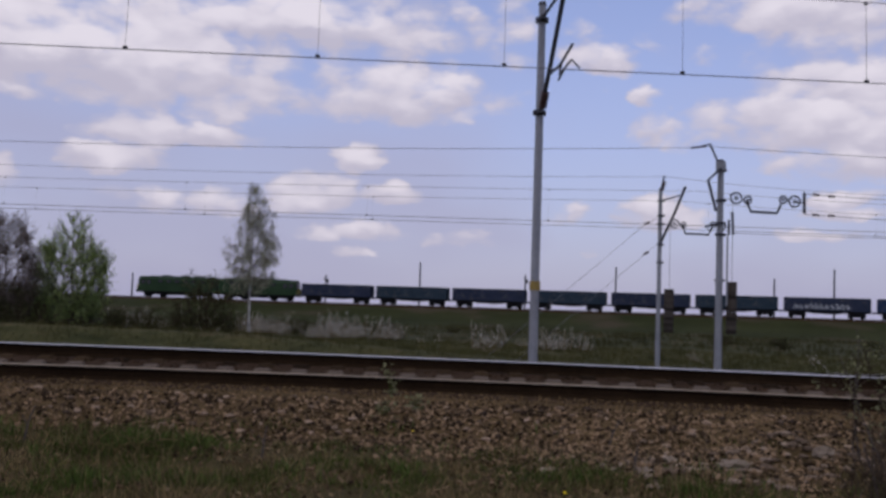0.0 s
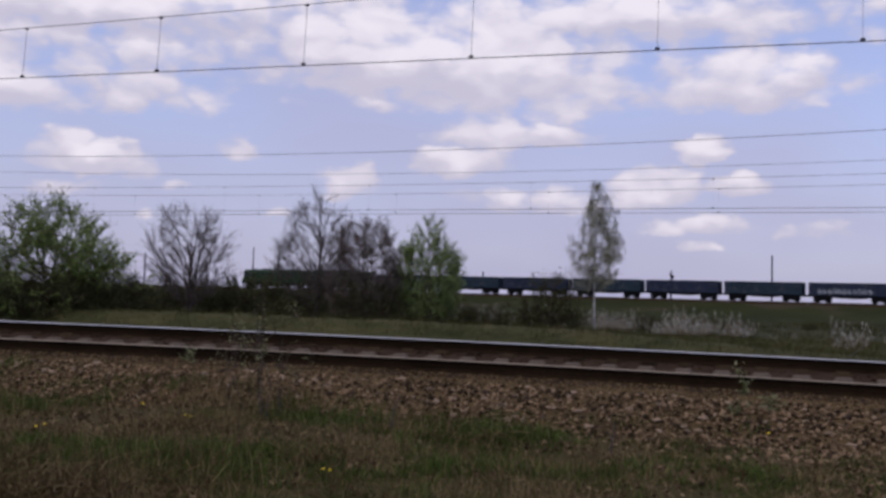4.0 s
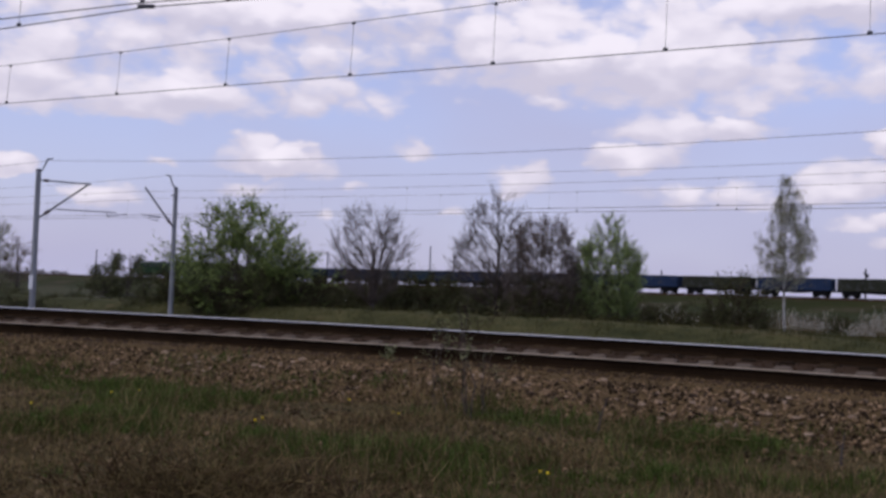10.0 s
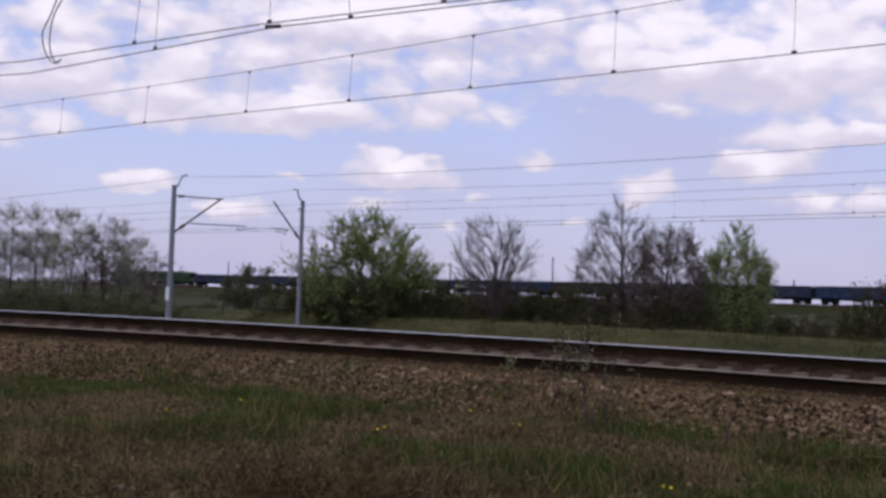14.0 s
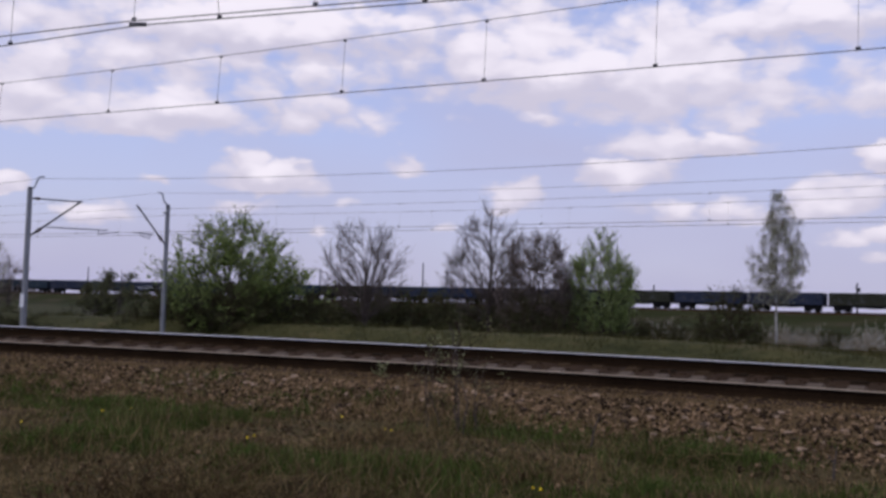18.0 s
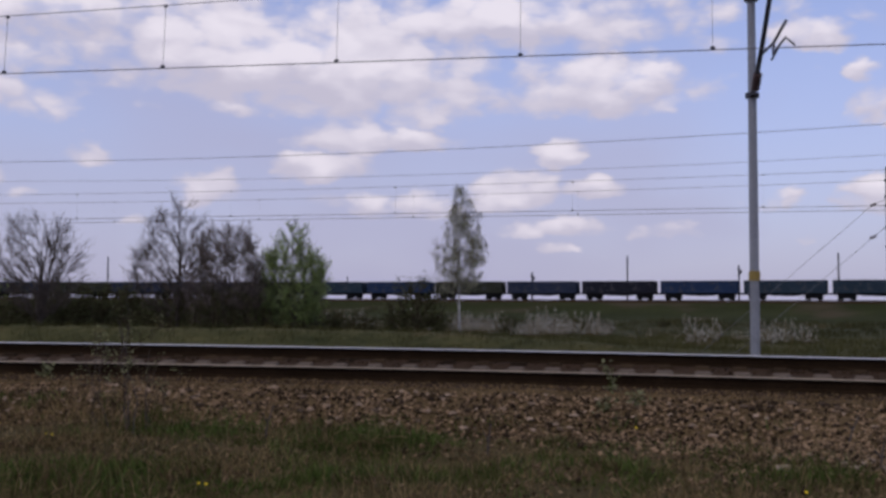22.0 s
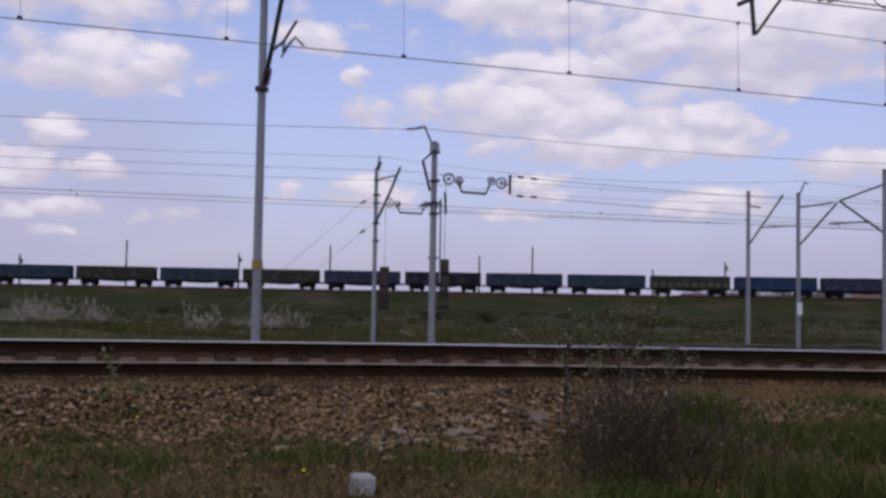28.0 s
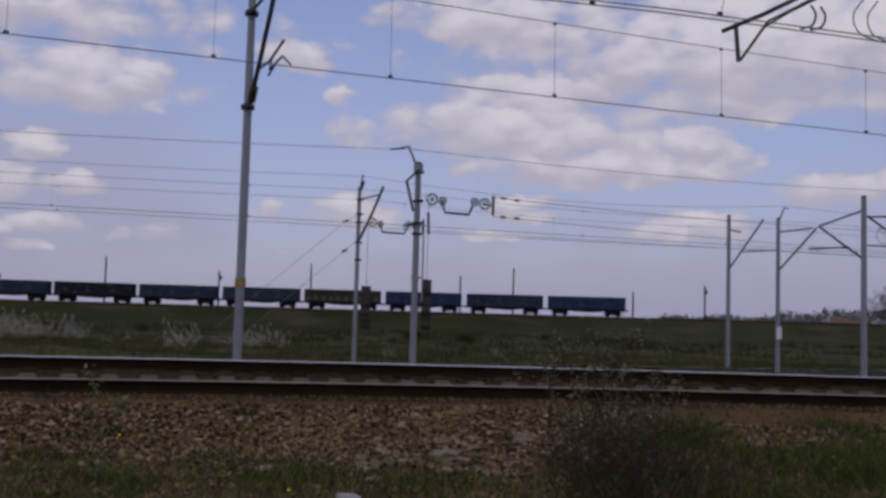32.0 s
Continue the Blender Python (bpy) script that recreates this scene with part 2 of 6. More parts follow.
def mat(name, dark, light, rough=0.8, metal=0.0, scale=2.0, fine=18.0, bump=0.3, per="none", stain=None, spec=0.06, vary=0.38, thin=0.0):
    """Two scales of noise between two colours, with bump; per: object or island, for a random shift."""
    m = bpy.data.materials.new(name)
    m.use_nodes = True
    nt = m.node_tree
    N, L = nt.nodes.new, nt.links.new
    bsdf = nt.nodes["Principled BSDF"]
    tc = N("ShaderNodeTexCoord")
    geo = N("ShaderNodeNewGeometry")
    big, small = N("ShaderNodeTexNoise"), N("ShaderNodeTexNoise")
    big.inputs["Scale"].default_value, big.inputs["Detail"].default_value = scale, 4
    small.inputs["Scale"].default_value, small.inputs["Detail"].default_value = fine, 3
    for n in (big, small):
        L(tc.outputs["Object"], n.inputs["Vector"])
    ramp = N("ShaderNodeValToRGB")
    ramp.color_ramp.elements[0].position, ramp.color_ramp.elements[1].position = 0.28, 0.72
    ramp.color_ramp.elements[0].color, ramp.color_ramp.elements[1].color = (*dark, 1), (*light, 1)
    add = N("ShaderNodeMath")
    add.operation = "ADD"
    half = N("ShaderNodeMath")
    half.operation, half.inputs[1].default_value = "MULTIPLY", 0.45
    half2 = N("ShaderNodeMath")
    half2.operation, half2.inputs[1].default_value = "MULTIPLY", 0.55
    L(big.outputs["Fac"], half2.inputs[0])
    L(small.outputs["Fac"], half.inputs[0])
    L(half.outputs[0], add.inputs[0])
    L(half2.outputs[0], add.inputs[1])
    value = add.outputs[0]
    if per != "none":
        src = geo.outputs["Random Per Island"] if per == "island" else N("ShaderNodeObjectInfo").outputs["Random"]
        shift = N("ShaderNodeMapRange")
        shift.inputs["To Min"].default_value, shift.inputs["To Max"].default_value = -vary, vary
        L(src, shift.inputs["Value"])
        more = N("ShaderNodeMath")
        more.operation = "ADD"
        L(value, more.inputs[0])
        L(shift.outputs[0], more.inputs[1])
        value = more.outputs[0]
    L(value, ramp.inputs["Fac"])
    colour = ramp.outputs["Color"]
    if stain:
        st = N("ShaderNodeTexNoise")
        st.inputs["Scale"].default_value, st.inputs["Detail"].default_value = stain[1], 5
        L(tc.outputs["Object"], st.inputs["Vector"])
        r2 = N("ShaderNodeMapRange")
        r2.inputs["From Min"].default_value, r2.inputs["From Max"].default_value = stain[2], stain[2] + 0.15
        L(st.outputs["Fac"], r2.inputs["Value"])
        mx = N("ShaderNodeMixRGB")
        mx.inputs[2].default_value = (*stain[0], 1)
        L(r2.outputs[0], mx.inputs[0])
        L(colour, mx.inputs[1])
        colour = mx.outputs[0]
    L(colour, bsdf.inputs["Base Color"])
    bsdf.inputs["Roughness"].default_value, bsdf.inputs["Metallic"].default_value = rough, metal
    bsdf.inputs["Specular IOR Level"].default_value = spec
    if bump:
        b = N("ShaderNodeBump")
        b.inputs["Strength"].default_value, b.inputs["Distance"].default_value = bump, 0.02
        L(small.outputs["Fac"], b.inputs["Height"])
        L(b.outputs[0], bsdf.inputs["Normal"])
    if thin:
        tr, mx = N("ShaderNodeBsdfTranslucent"), N("ShaderNodeMixShader")
        mx.inputs[0].default_value = thin
        L(colour, tr.inputs["Color"])
        L(bsdf.outputs[0], mx.inputs[1])
        L(tr.outputs[0], mx.inputs[2])
        L(mx.outputs[0], nt.nodes["Material Output"].inputs["Surface"])
    return m


M = {
    "ground": mat("field_soil_and_turf", (0.03, 0.026, 0.0085), (0.098, 0.072, 0.027), 0.95, 0, 0.9, 7.0, 0.9, stain=((0.11, 0.072, 0.036), 0.7, 0.54)),
    "bank": mat("embankment_turf", (0.018, 0.024, 0.007), (0.046, 0.05, 0.016), 0.95, 0, 0.12, 1.5, 0.8, stain=((0.062, 0.050, 0.027), 0.09, 0.54)),
    "ballast_bed": mat("ballast_dirt", (0.05, 0.033, 0.014), (0.15, 0.1, 0.044), 0.95, 0, 1.2, 14.0, 1.0),
    "ballast": mat("crushed_stone", (0.03, 0.02, 0.011), (0.28, 0.187, 0.103), 0.9, 0, 0.7, 9, 0.4, per="island", vary=0.36),
    "rail_side": mat("rusty_rail_steel", (0.013, 0.008, 0.0043), (0.036, 0.022, 0.0112), 0.9, 0.0, 2, 25, 0.3, spec=0.02),
    # near-black tone for the upright sides of the rail heads
    "head_side": mat("dark_head_side", (0.006, 0.0045, 0.004), (0.014, 0.010, 0.008), 0.9, 0, 2, 25, 0.2, spec=0.02),
    "rail_dull": mat("dusty_rail_head", (0.2, 0.155, 0.098), (0.34, 0.27, 0.175), 0.6, 0.05, 1, 20, 0.05, spec=0.2),
    "rail_top": mat("worn_rail_head", (0.5, 0.48, 0.45), (0.66, 0.64, 0.61), 0.38, 0.35, 1, 20, 0.0, spec=0.3),
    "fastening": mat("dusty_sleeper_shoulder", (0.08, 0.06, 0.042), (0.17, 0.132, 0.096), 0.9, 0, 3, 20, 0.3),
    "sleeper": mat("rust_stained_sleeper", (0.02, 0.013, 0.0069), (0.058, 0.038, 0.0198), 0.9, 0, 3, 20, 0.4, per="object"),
    "concrete": mat("pale_concrete", (0.19, 0.185, 0.165), (0.44, 0.43, 0.4), 0.85, 0, 3, 30, 0.3),
    "pole": mat("galvanised_mast", (0.19, 0.195, 0.205), (0.31, 0.315, 0.325), 0.6, 0.15, 0.8, 12, 0.15, stain=((0.2, 0.19, 0.18), 0.7, 0.62)),
    "dark_pole": mat("grey_green_painted_mast", (0.16, 0.195, 0.19), (0.25, 0.29, 0.285), 0.6, 0.1, 0.8, 12, 0.15),
    "arm": mat("dark_cantilever_steel", (0.03, 0.032, 0.036), (0.09, 0.09, 0.10), 0.6, 0.4, 3, 25, 0.1),
    "wire": mat("weathered_copper_wire", (0.13, 0.125, 0.13), (0.22, 0.21, 0.215), 0.6, 0.3, 3, 25, 0.0),
    "insulator": mat("brown_porcelain", (0.05, 0.03, 0.025), (0.10, 0.06, 0.05), 0.3, 0, 3, 25, 0.0),
    "weight": mat("stained_weight_stack", (0.026, 0.022, 0.018), (0.07, 0.058, 0.048), 0.85, 0, 3, 20, 0.3, per="object"),
    "plate_yellow": mat("yellow_marker_paint", (0.24, 0.17, 0.05), (0.32, 0.23, 0.075), 0.6, 0, 3, 20, 0.0),
    "plate_white": mat("white_plate", (0.6, 0.6, 0.6), (0.75, 0.75, 0.75), 0.6, 0, 3, 20, 0.0),
    "bark": mat("grey_brown_bark", (0.046, 0.038, 0.033), (0.125, 0.104, 0.09), 0.95, 0, 3, 20, 0.5),
    "birch_bark": mat("white_birch_bark", (0.10, 0.09, 0.08), (0.55, 0.53, 0.49), 0.8, 0, 1.5, 6, 0.3),
    "leaf_green": mat("fresh_spring_leaves", (0.12, 0.17, 0.045), (0.34, 0.42, 0.13), 0.6, 0, 1, 9, 0, per="island", thin=0.45),
    "leaf_pale": mat("feathery_pale_leaves", (0.19, 0.27, 0.075), (0.42, 0.52, 0.18), 0.6, 0, 1, 9, 0, per="island", thin=0.45),
    "leaf_olive": mat("olive_budding_leaves", (0.066, 0.074, 0.034), (0.145, 0.15, 0.07), 0.7, 0, 1, 9, 0, per="island", thin=0.45),
    "leaf_birch": mat("birch_catkin_leaves", (0.25, 0.25, 0.15), (0.5, 0.49, 0.33), 0.6, 0, 1, 9, 0, per="island", thin=0.45),
    "leaf_dark": mat("dark_shrub_leaves", (0.04, 0.046, 0.018), (0.105, 0.11, 0.045), 0.7, 0, 1, 9, 0, per="island", thin=0.45),
    "bud": mat("brown_buds", (0.13, 0.1, 0.085), (0.3, 0.24, 0.2), 0.8, 0, 1, 9, 0, per="island", thin=0.45),
    "blossom": mat("pale_dry_plumes", (0.42, 0.39, 0.31), (0.76, 0.71, 0.6), 0.8, 0, 1, 9, 0, per="island", thin=0.45),
    "grass": mat("grass_blades", (0.032, 0.046, 0.0095), (0.098, 0.124, 0.028), 0.7, 0, 0.4, 3, 0, per="island", thin=0.45),
    "tussock": mat("bright_grass_blades", (0.042, 0.068, 0.0138), (0.125, 0.175, 0.0396), 0.7, 0, 0.4, 3, 0, per="island", thin=0.45),
    "house_wall": mat("pale_render", (0.34, 0.28, 0.26), (0.46, 0.40, 0.37), 0.9, 0, 0.5, 4, 0.1),
    "house_roof": mat("faded_roof_tiles", (0.12, 0.07, 0.055), (0.20, 0.13, 0.105), 0.9, 0, 0.5, 4, 0.1),
    "straw": mat("dry_grass_blades", (0.09, 0.066, 0.028), (0.3, 0.222, 0.1), 0.8, 0, 0.4, 3, 0, per="island", thin=0.45),
    "dead": mat("withered_weed_blades", (0.06, 0.038, 0.018), (0.2, 0.132, 0.066), 0.85, 0, 0.6, 3, 0, per="island", thin=0.3),
    "meadow": mat("rank_meadow_grass", (0.026, 0.032, 0.0105), (0.1, 0.09, 0.034), 0.9, 0, 0.3, 1.5, 0, stain=((0.125, 0.098, 0.046), 0.4, 0.6)),
    "straw_far": mat("dry_weed_blades", (0.07, 0.058, 0.028), (0.17, 0.135, 0.068), 0.9, 0, 0.3, 2, 0),
    "meadow_dark": mat("dark_rough_grass", (0.026, 0.03, 0.010), (0.062, 0.06, 0.022), 0.9, 0, 0.12, 0.6, 0),
    "ballast_rust": mat("rusty_stone", (0.018, 0.011, 0.006), (0.062, 0.038, 0.021), 0.9, 0, 3, 30, 0.4, per="island"),
    "twig": mat("dark_twigs", (0.03, 0.022, 0.013), (0.082, 0.06, 0.038), 0.9, 0, 3, 20, 0.0),
    "twig_mid": mat("grey_brown_twigs", (0.055, 0.044, 0.038), (0.14, 0.115, 0.1), 0.9, 0, 3, 20, 0.0),
    "clod": mat("pale_tan_clods", (0.12, 0.085, 0.055), (0.36, 0.275, 0.19), 0.95, 0, 3, 20, 0.5, per="object", vary=0.3),
    "lump": mat("mixed_ballast_stone", (0.05, 0.034, 0.022), (0.36, 0.26, 0.17), 0.9, 0, 6, 30, 0.4, per="object", vary=0.36),
    "grit": mat("tan_ballast_grit", (0.05, 0.032, 0.014), (0.21, 0.14, 0.064), 0.95, 0, 0.7, 9, 0.3, per="island"),
    "leaf_sap": mat("pale_sapling_leaves", (0.13, 0.135, 0.06), (0.3, 0.3, 0.15), 0.6, 0, 1, 9, 0, per="island", thin=0.45),
    "litter": mat("dead_leaf_litter", (0.045, 0.031, 0.0163), (0.24, 0.17, 0.0877), 0.9, 0, 1, 9, 0, per="island"),
    "pipe": mat("plum_brown_pipe", (0.03, 0.016, 0.02), (0.07, 0.04, 0.045), 0.5, 0.1, 1, 9, 0.1),
    "far_mast": mat("dark_far_mast", (0.05, 0.05, 0.06), (0.10, 0.10, 0.11), 0.7, 0.1, 1, 9, 0.0),
    "flower": mat("yellow_petals", (0.7, 0.5, 0.02), (0.8, 0.62, 0.03), 0.6, 0, 3, 20, 0),
    "white_stone": mat("pale_stone", (0.13, 0.1, 0.07), (0.33, 0.265, 0.19), 0.9, 0, 4, 30, 0.4),
    "loco_green": mat("dirty_green_loco_paint", (0.016, 0.032, 0.015), (0.034, 0.062, 0.028), 0.5, 0, 0.5, 6, 0.05),
    "loco_roof": mat("grey_loco_roof", (0.05, 0.06, 0.055), (0.10, 0.11, 0.10), 0.7, 0, 0.5, 6, 0.05),
    "loco_yellow": mat("yellow_end_paint", (0.25, 0.22, 0.06), (0.4, 0.36, 0.12), 0.5, 0, 0.5, 6, 0.05),
    "glass": mat("dark_window_glass", (0.01, 0.012, 0.014), (0.02, 0.022, 0.025), 0.1, 0, 1, 5, 0, spec=0.6),
    "under": mat("sooty_running_gear", (0.008, 0.008, 0.009), (0.022, 0.021, 0.02), 0.8, 0, 2, 12, 0.1),
    "graffiti": mat("pale_spray_paint", (0.4, 0.42, 0.42), (0.62, 0.63, 0.62), 0.6, 0, 2, 12, 0),
    "worn_paint": mat("worn_olive_paint", (0.05, 0.05, 0.035), (0.13, 0.125, 0.09), 0.8, 0, 3, 14, 0),
    "coal": mat("coal_load", (0.008, 0.008, 0.009), (0.02, 0.02, 0.02), 0.8, 0, 2, 8, 0.5),
    # bare wood colour lightened to carry the haze of distance
    "far_wood": mat("haze_paled_wood", (0.15, 0.14, 0.135), (0.27, 0.25, 0.235), 0.95, 0, 0.05, 0.4, 0, per="island"),
}
for key, dark, light in (
    ("wagon_navy", (0.018, 0.024, 0.042), (0.044, 0.053, 0.082)),
    ("wagon_blue", (0.016, 0.028, 0.062), (0.034, 0.055, 0.106)),
    ("wagon_teal", (0.019, 0.031, 0.042), (0.042, 0.062, 0.079)),
    ("wagon_olive", (0.022, 0.024, 0.016), (0.050, 0.052, 0.034)),
    ("wagon_grey", (0.012, 0.013, 0.018), (0.028, 0.028, 0.036)),
):
    M[key] = mat(key + "_paint", dark, light, 0.7, 0, 0.7, 7, 0.1, stain=((0.075, 0.075, 0.075), 1.8, 0.56))

# ---- mesh helpers ----


def part(name, bm, material, parent=None, label=""):
    if isinstance(bm, bpy.types.Mesh):
        me = bm
    else:
        me = bpy.data.meshes.new(name)
        bm.to_mesh(me)
        bm.free()
    if material is not None and not me.materials:
        for k in material if isinstance(material, (list, tuple)) else [material]:
            me.materials.append(M[k])
    ob = new(name, me)
    if parent:
        ob.parent = parent
    if label:
        ob["label"] = label
    return ob


def raw(name, verts, faces, smooth=False):
    me = bpy.data.meshes.new(name)
    me.from_pydata([tuple(p) for p in verts], [], [tuple(f) for f in faces])
    if smooth:
        me.shade_smooth()
    return me


def soup(name, verts, faces):
    """A mesh from arrays: faces all of one size."""
    verts, faces = np.asarray(verts, np.float32), np.asarray(faces, np.int32)
    me = bpy.data.meshes.new(name)
    n, k = faces.shape
    me.vertices.add(len(verts))
    me.vertices.foreach_set("co", verts.ravel())
    me.loops.add(n * k)
    me.loops.foreach_set("vertex_index", faces.ravel())
    me.polygons.add(n)
    me.polygons.foreach_set("loop_start", np.arange(0, n * k, k, dtype=np.int32))
    me.update(calc_edges=True)
    return me


def box(bm, c, s, bevel=0.0, rz=0.0):
    r = bmesh.ops.create_cube(bm, size=1, matrix=Matrix.Translation(c) @ Matrix.Rotation(rz, 4, "Z") @ Matrix.Diagonal((*s, 1)))
    if bevel:
        es = list({e for v in r["verts"] for e in v.link_edges})
        bmesh.ops.bevel(bm, geom=es, offset=bevel, segments=1, affect="EDGES")
    return bm


def tube(bm, pts, radii, n=8, cap=True):
    """A tube along points, with one radius or one for each point."""
    pts = [Vector(p) for p in pts]
    if isinstance(radii, (int, float)):
        radii = [radii] * len(pts)
    rings = []
    for i, p in enumerate(pts):
        d = (pts[min(i + 1, len(pts) - 1)] - pts[max(i - 1, 0)]).normalized()
        a = d.orthogonal().normalized() if i == 0 else (a - d * a.dot(d)).normalized()
        b = d.cross(a)
        rings.append([bm.verts.new(p + (a * math.cos(2 * math.pi * k / n) + b * math.sin(2 * math.pi * k / n)) * radii[i]) for k in range(n)])
    for r, s in zip(rings, rings[1:]):
        for k in range(n):
            bm.faces.new((r[k], r[(k + 1) % n], s[(k + 1) % n], s[k]))
    if cap:
        bm.faces.new(rings[0][::-1])
        bm.faces.new(rings[-1])
    return bm


def disc(bm, c, axis, r, w, n=14):
    c, axis = Vector(c), Vector(axis).normalized()
    return tube(bm, [c - axis * w / 2, c + axis * w / 2], r, n)


def B():
    return bmesh.new()


def thing(name, m, label, category, group="", kind=""):
    ob = new(name)
    ob.empty_display_size = 0.2
    ob.matrix_basis = m
    return tagged(ob, label, category, group, kind)


def polar(az, d, z=0.0):
    a = radians(az)
    return Vector((d * math.sin(a), d * math.cos(a), z))


# ---- lines of the place ----
NEAR_REACH = 30.0


def near_mid(x):
    """Middle of the curved track: y at x."""
    c = max(-NEAR_REACH, min(NEAR_REACH, x))
    return 15.25 - 0.0057 * x - 0.0085 * c * c - 0.017 * c * (x - c)


def near_rail_z(x):
    return 0.622 - 0.0066 * x


FAR_AZ = [-82, -76, -69, -62, -55, -45, -33, -20, -8, 5, 20, 35, 50, 62, 72]
FAR_R = [690, 532, 433, 360, 308, 263, 226.5, 199, 185.2, 176.3, 171.9, 176.3, 191, 217, 256]
FAR_Z = 2.62


def far_line():
    """Points every metre along the embankment track, from the east end to the west end."""
    azs = np.linspace(72, -82, 1500)
    coef = np.polyfit(np.radians(FAR_AZ), np.log(FAR_R), 7)
    r = np.exp(np.polyval(coef, np.radians(azs)))
    p = np.stack([r * np.sin(np.radians(azs)), r * np.cos(np.radians(azs))], 1)
    s = np.r_[0, np.cumsum(np.hypot(*np.diff(p, axis=0).T))]
    g = np.arange(0, s[-1], 1.0)
    return g, np.stack([np.interp(g, s, p[:, 0]), np.interp(g, s, p[:, 1])], 1), np.interp(g, s, azs)


FS, FP, FA = far_line()


def far_at(s):
    x, y = np.interp(s, FS, FP[:, 0]), np.interp(s, FS, FP[:, 1])
    x2, y2 = np.interp(s + 1, FS, FP[:, 0]), np.interp(s + 1, FS, FP[:, 1])
    return x, y, math.atan2(y2 - y, x2 - x)


def far_s(az):
    return float(np.interp(-az, -FA, FS))


def hump(x, y):
    return 0.06 * noise.noise((x * 0.25, y * 0.25, 1.0)) + 0.05 * noise.noise((x * 0.9, y * 0.9, 5.0))


def ridge(x, y):
    """Low grassy bank behind the far tracks, in front of the hedge; it dies away to the east."""
    if not 48 < y < 66 or x > 12:
        return 0.0
    crest = float(np.interp(x, (-90, -51, -25, -11, -4, 2, 10), (1.15, 1.2, 1.25, 1.05, 0.65, 0.3, 0.0)))
    return crest * math.exp(-(((y - 57.2) / 2.6) ** 2)) * (1 + 0.1 * noise.noise((x * 0.12, 0.0, 81.0)))


def ground_z(x, y, bank=True):
    d = math.hypot(x, y)
    u = y - near_mid(x)
    z = 0.0
    if u > -3.2 and y < 60:
        z = 0.1 * min(1.0, (u + 3.2) / 1.0)
    if d < 14:
        z += 0.30 * math.exp(-((x - 4.0) ** 2 / 1.2 + (y - 11.0) ** 2 / 0.45)) * (1 + 0.8 * noise.noise((x * 2.2, y * 2.2, 3.0))) + 0.10 * math.exp(-((x - 2.6) ** 2 / 0.4 + (y - 9.8) ** 2 / 0.2)) + 0.16 * math.exp(-((x + 5.4) ** 2 / 1.2 + (y - 5.4) ** 2 / 0.5))
    z += hump(x, y) * (1.0 if d < 60 else max(0.0, 1 - (d - 60) / 60) + 0.6)
    if y > 22 or d > 40:
        w = max(y, d * 0.6)
        z += float(np.interp(w, (22, 29, 58, 80, 140), (0, -1.2, -1.2, -0.9, -0.6)))
    return z + ridge(x, y) if bank else z


# ---- ground ----


def build_ground():
    az = np.concatenate([np.arange(-75, 60, 0.3), np.arange(60, 285, 3.0)])
    rr = np.concatenate([[0.0], np.exp(np.arange(math.log(0.8), math.log(4500), 0.022))])
    verts, faces = [(0, 0, ground_z(0, 0))], []
    for r in rr[1:]:
        for a in az:
            x, y = r * math.sin(radians(a)), r * math.cos(radians(a))
            verts.append((x, y, ground_z(x, y) if r < 500 else -0.5))
    n = len(az)
    for k in range(n):
        faces.append((0, 1 + k, 1 + (k + 1) % n))
    me = raw("ground", verts, faces + [(1 + i * n + k, 1 + (i + 1) * n + k, 1 + (i + 1) * n + (k + 1) % n, 1 + i * n + (k + 1) % n) for i in range(len(rr) - 2) for k in range(n)], True)
    for key in ("ground", "meadow", "meadow_dark"):
        me.materials.append(M[key])
    ring = [0] * n + [0 if r < 27 else 1 if r < 84 else 2 for r in rr[1:-1] for _ in range(n)]
    me.polygons.foreach_set("material_index", ring)
    tagged(part("ground", me, None), "rough meadow ground of sparse grass and bare soil", "ground", kind="structure")


build_ground()


def loft_far(name, prof, material, s0=0.0, s1=None, step=4.0):
    """A strip along the far line; prof: (offset to the right of travel, height)."""
    verts, faces, k = [], [], len(prof)
    ss = np.arange(s0, s1 if s1 else FS[-1] - 2, step)
    for s in ss:
        x, y, h = far_at(s)
        for i, (o, z) in enumerate(prof):
            w = 0.22 * noise.noise((s * 0.06, i * 3.1, 2.0)) if 0 < i < k - 1 and z < 2.0 else 0
            verts.append((x + math.sin(h) * o, y - math.cos(h) * o, z + w))
    for i in range(len(ss) - 1):
        for j in range(k - 1):
            faces.append((i * k + j, i * k + j + 1, (i + 1) * k + j + 1, (i + 1) * k + j))
    return part(name, raw(name, verts, faces, True), material)


# travel runs west, so the right of travel is the far side
bank = loft_far("embankment", [(-34, -0.95), (-20, -0.35), (-13, 0.4), (-7, 1.4), (-3.6, 2.1), (3.6, 2.1), (12, 0.2), (20, -0.9)], "bank")
tagged(bank, "low grassy railway embankment", "embankment", kind="structure")
bed = loft_far("far_ballast", [(-2.9, 2.0), (-2.0, 2.42), (2.0, 2.42), (2.9, 2.0)], "ballast_rust")
tagged(bed, "dark ballast bed on the embankment", "ballast", kind="structure")
far_track = thing("far_track", pose(0, 0, 0), "rusty rails on the embankment", "railway track")
for o in (-0.75, 0.75):
    me_ob = loft_far("rail", [(o - 0.035, 2.44), (o - 0.035, FAR_Z), (o + 0.035, FAR_Z), (o + 0.035, 2.44)], "rail_side")
    me_ob.parent = far_track

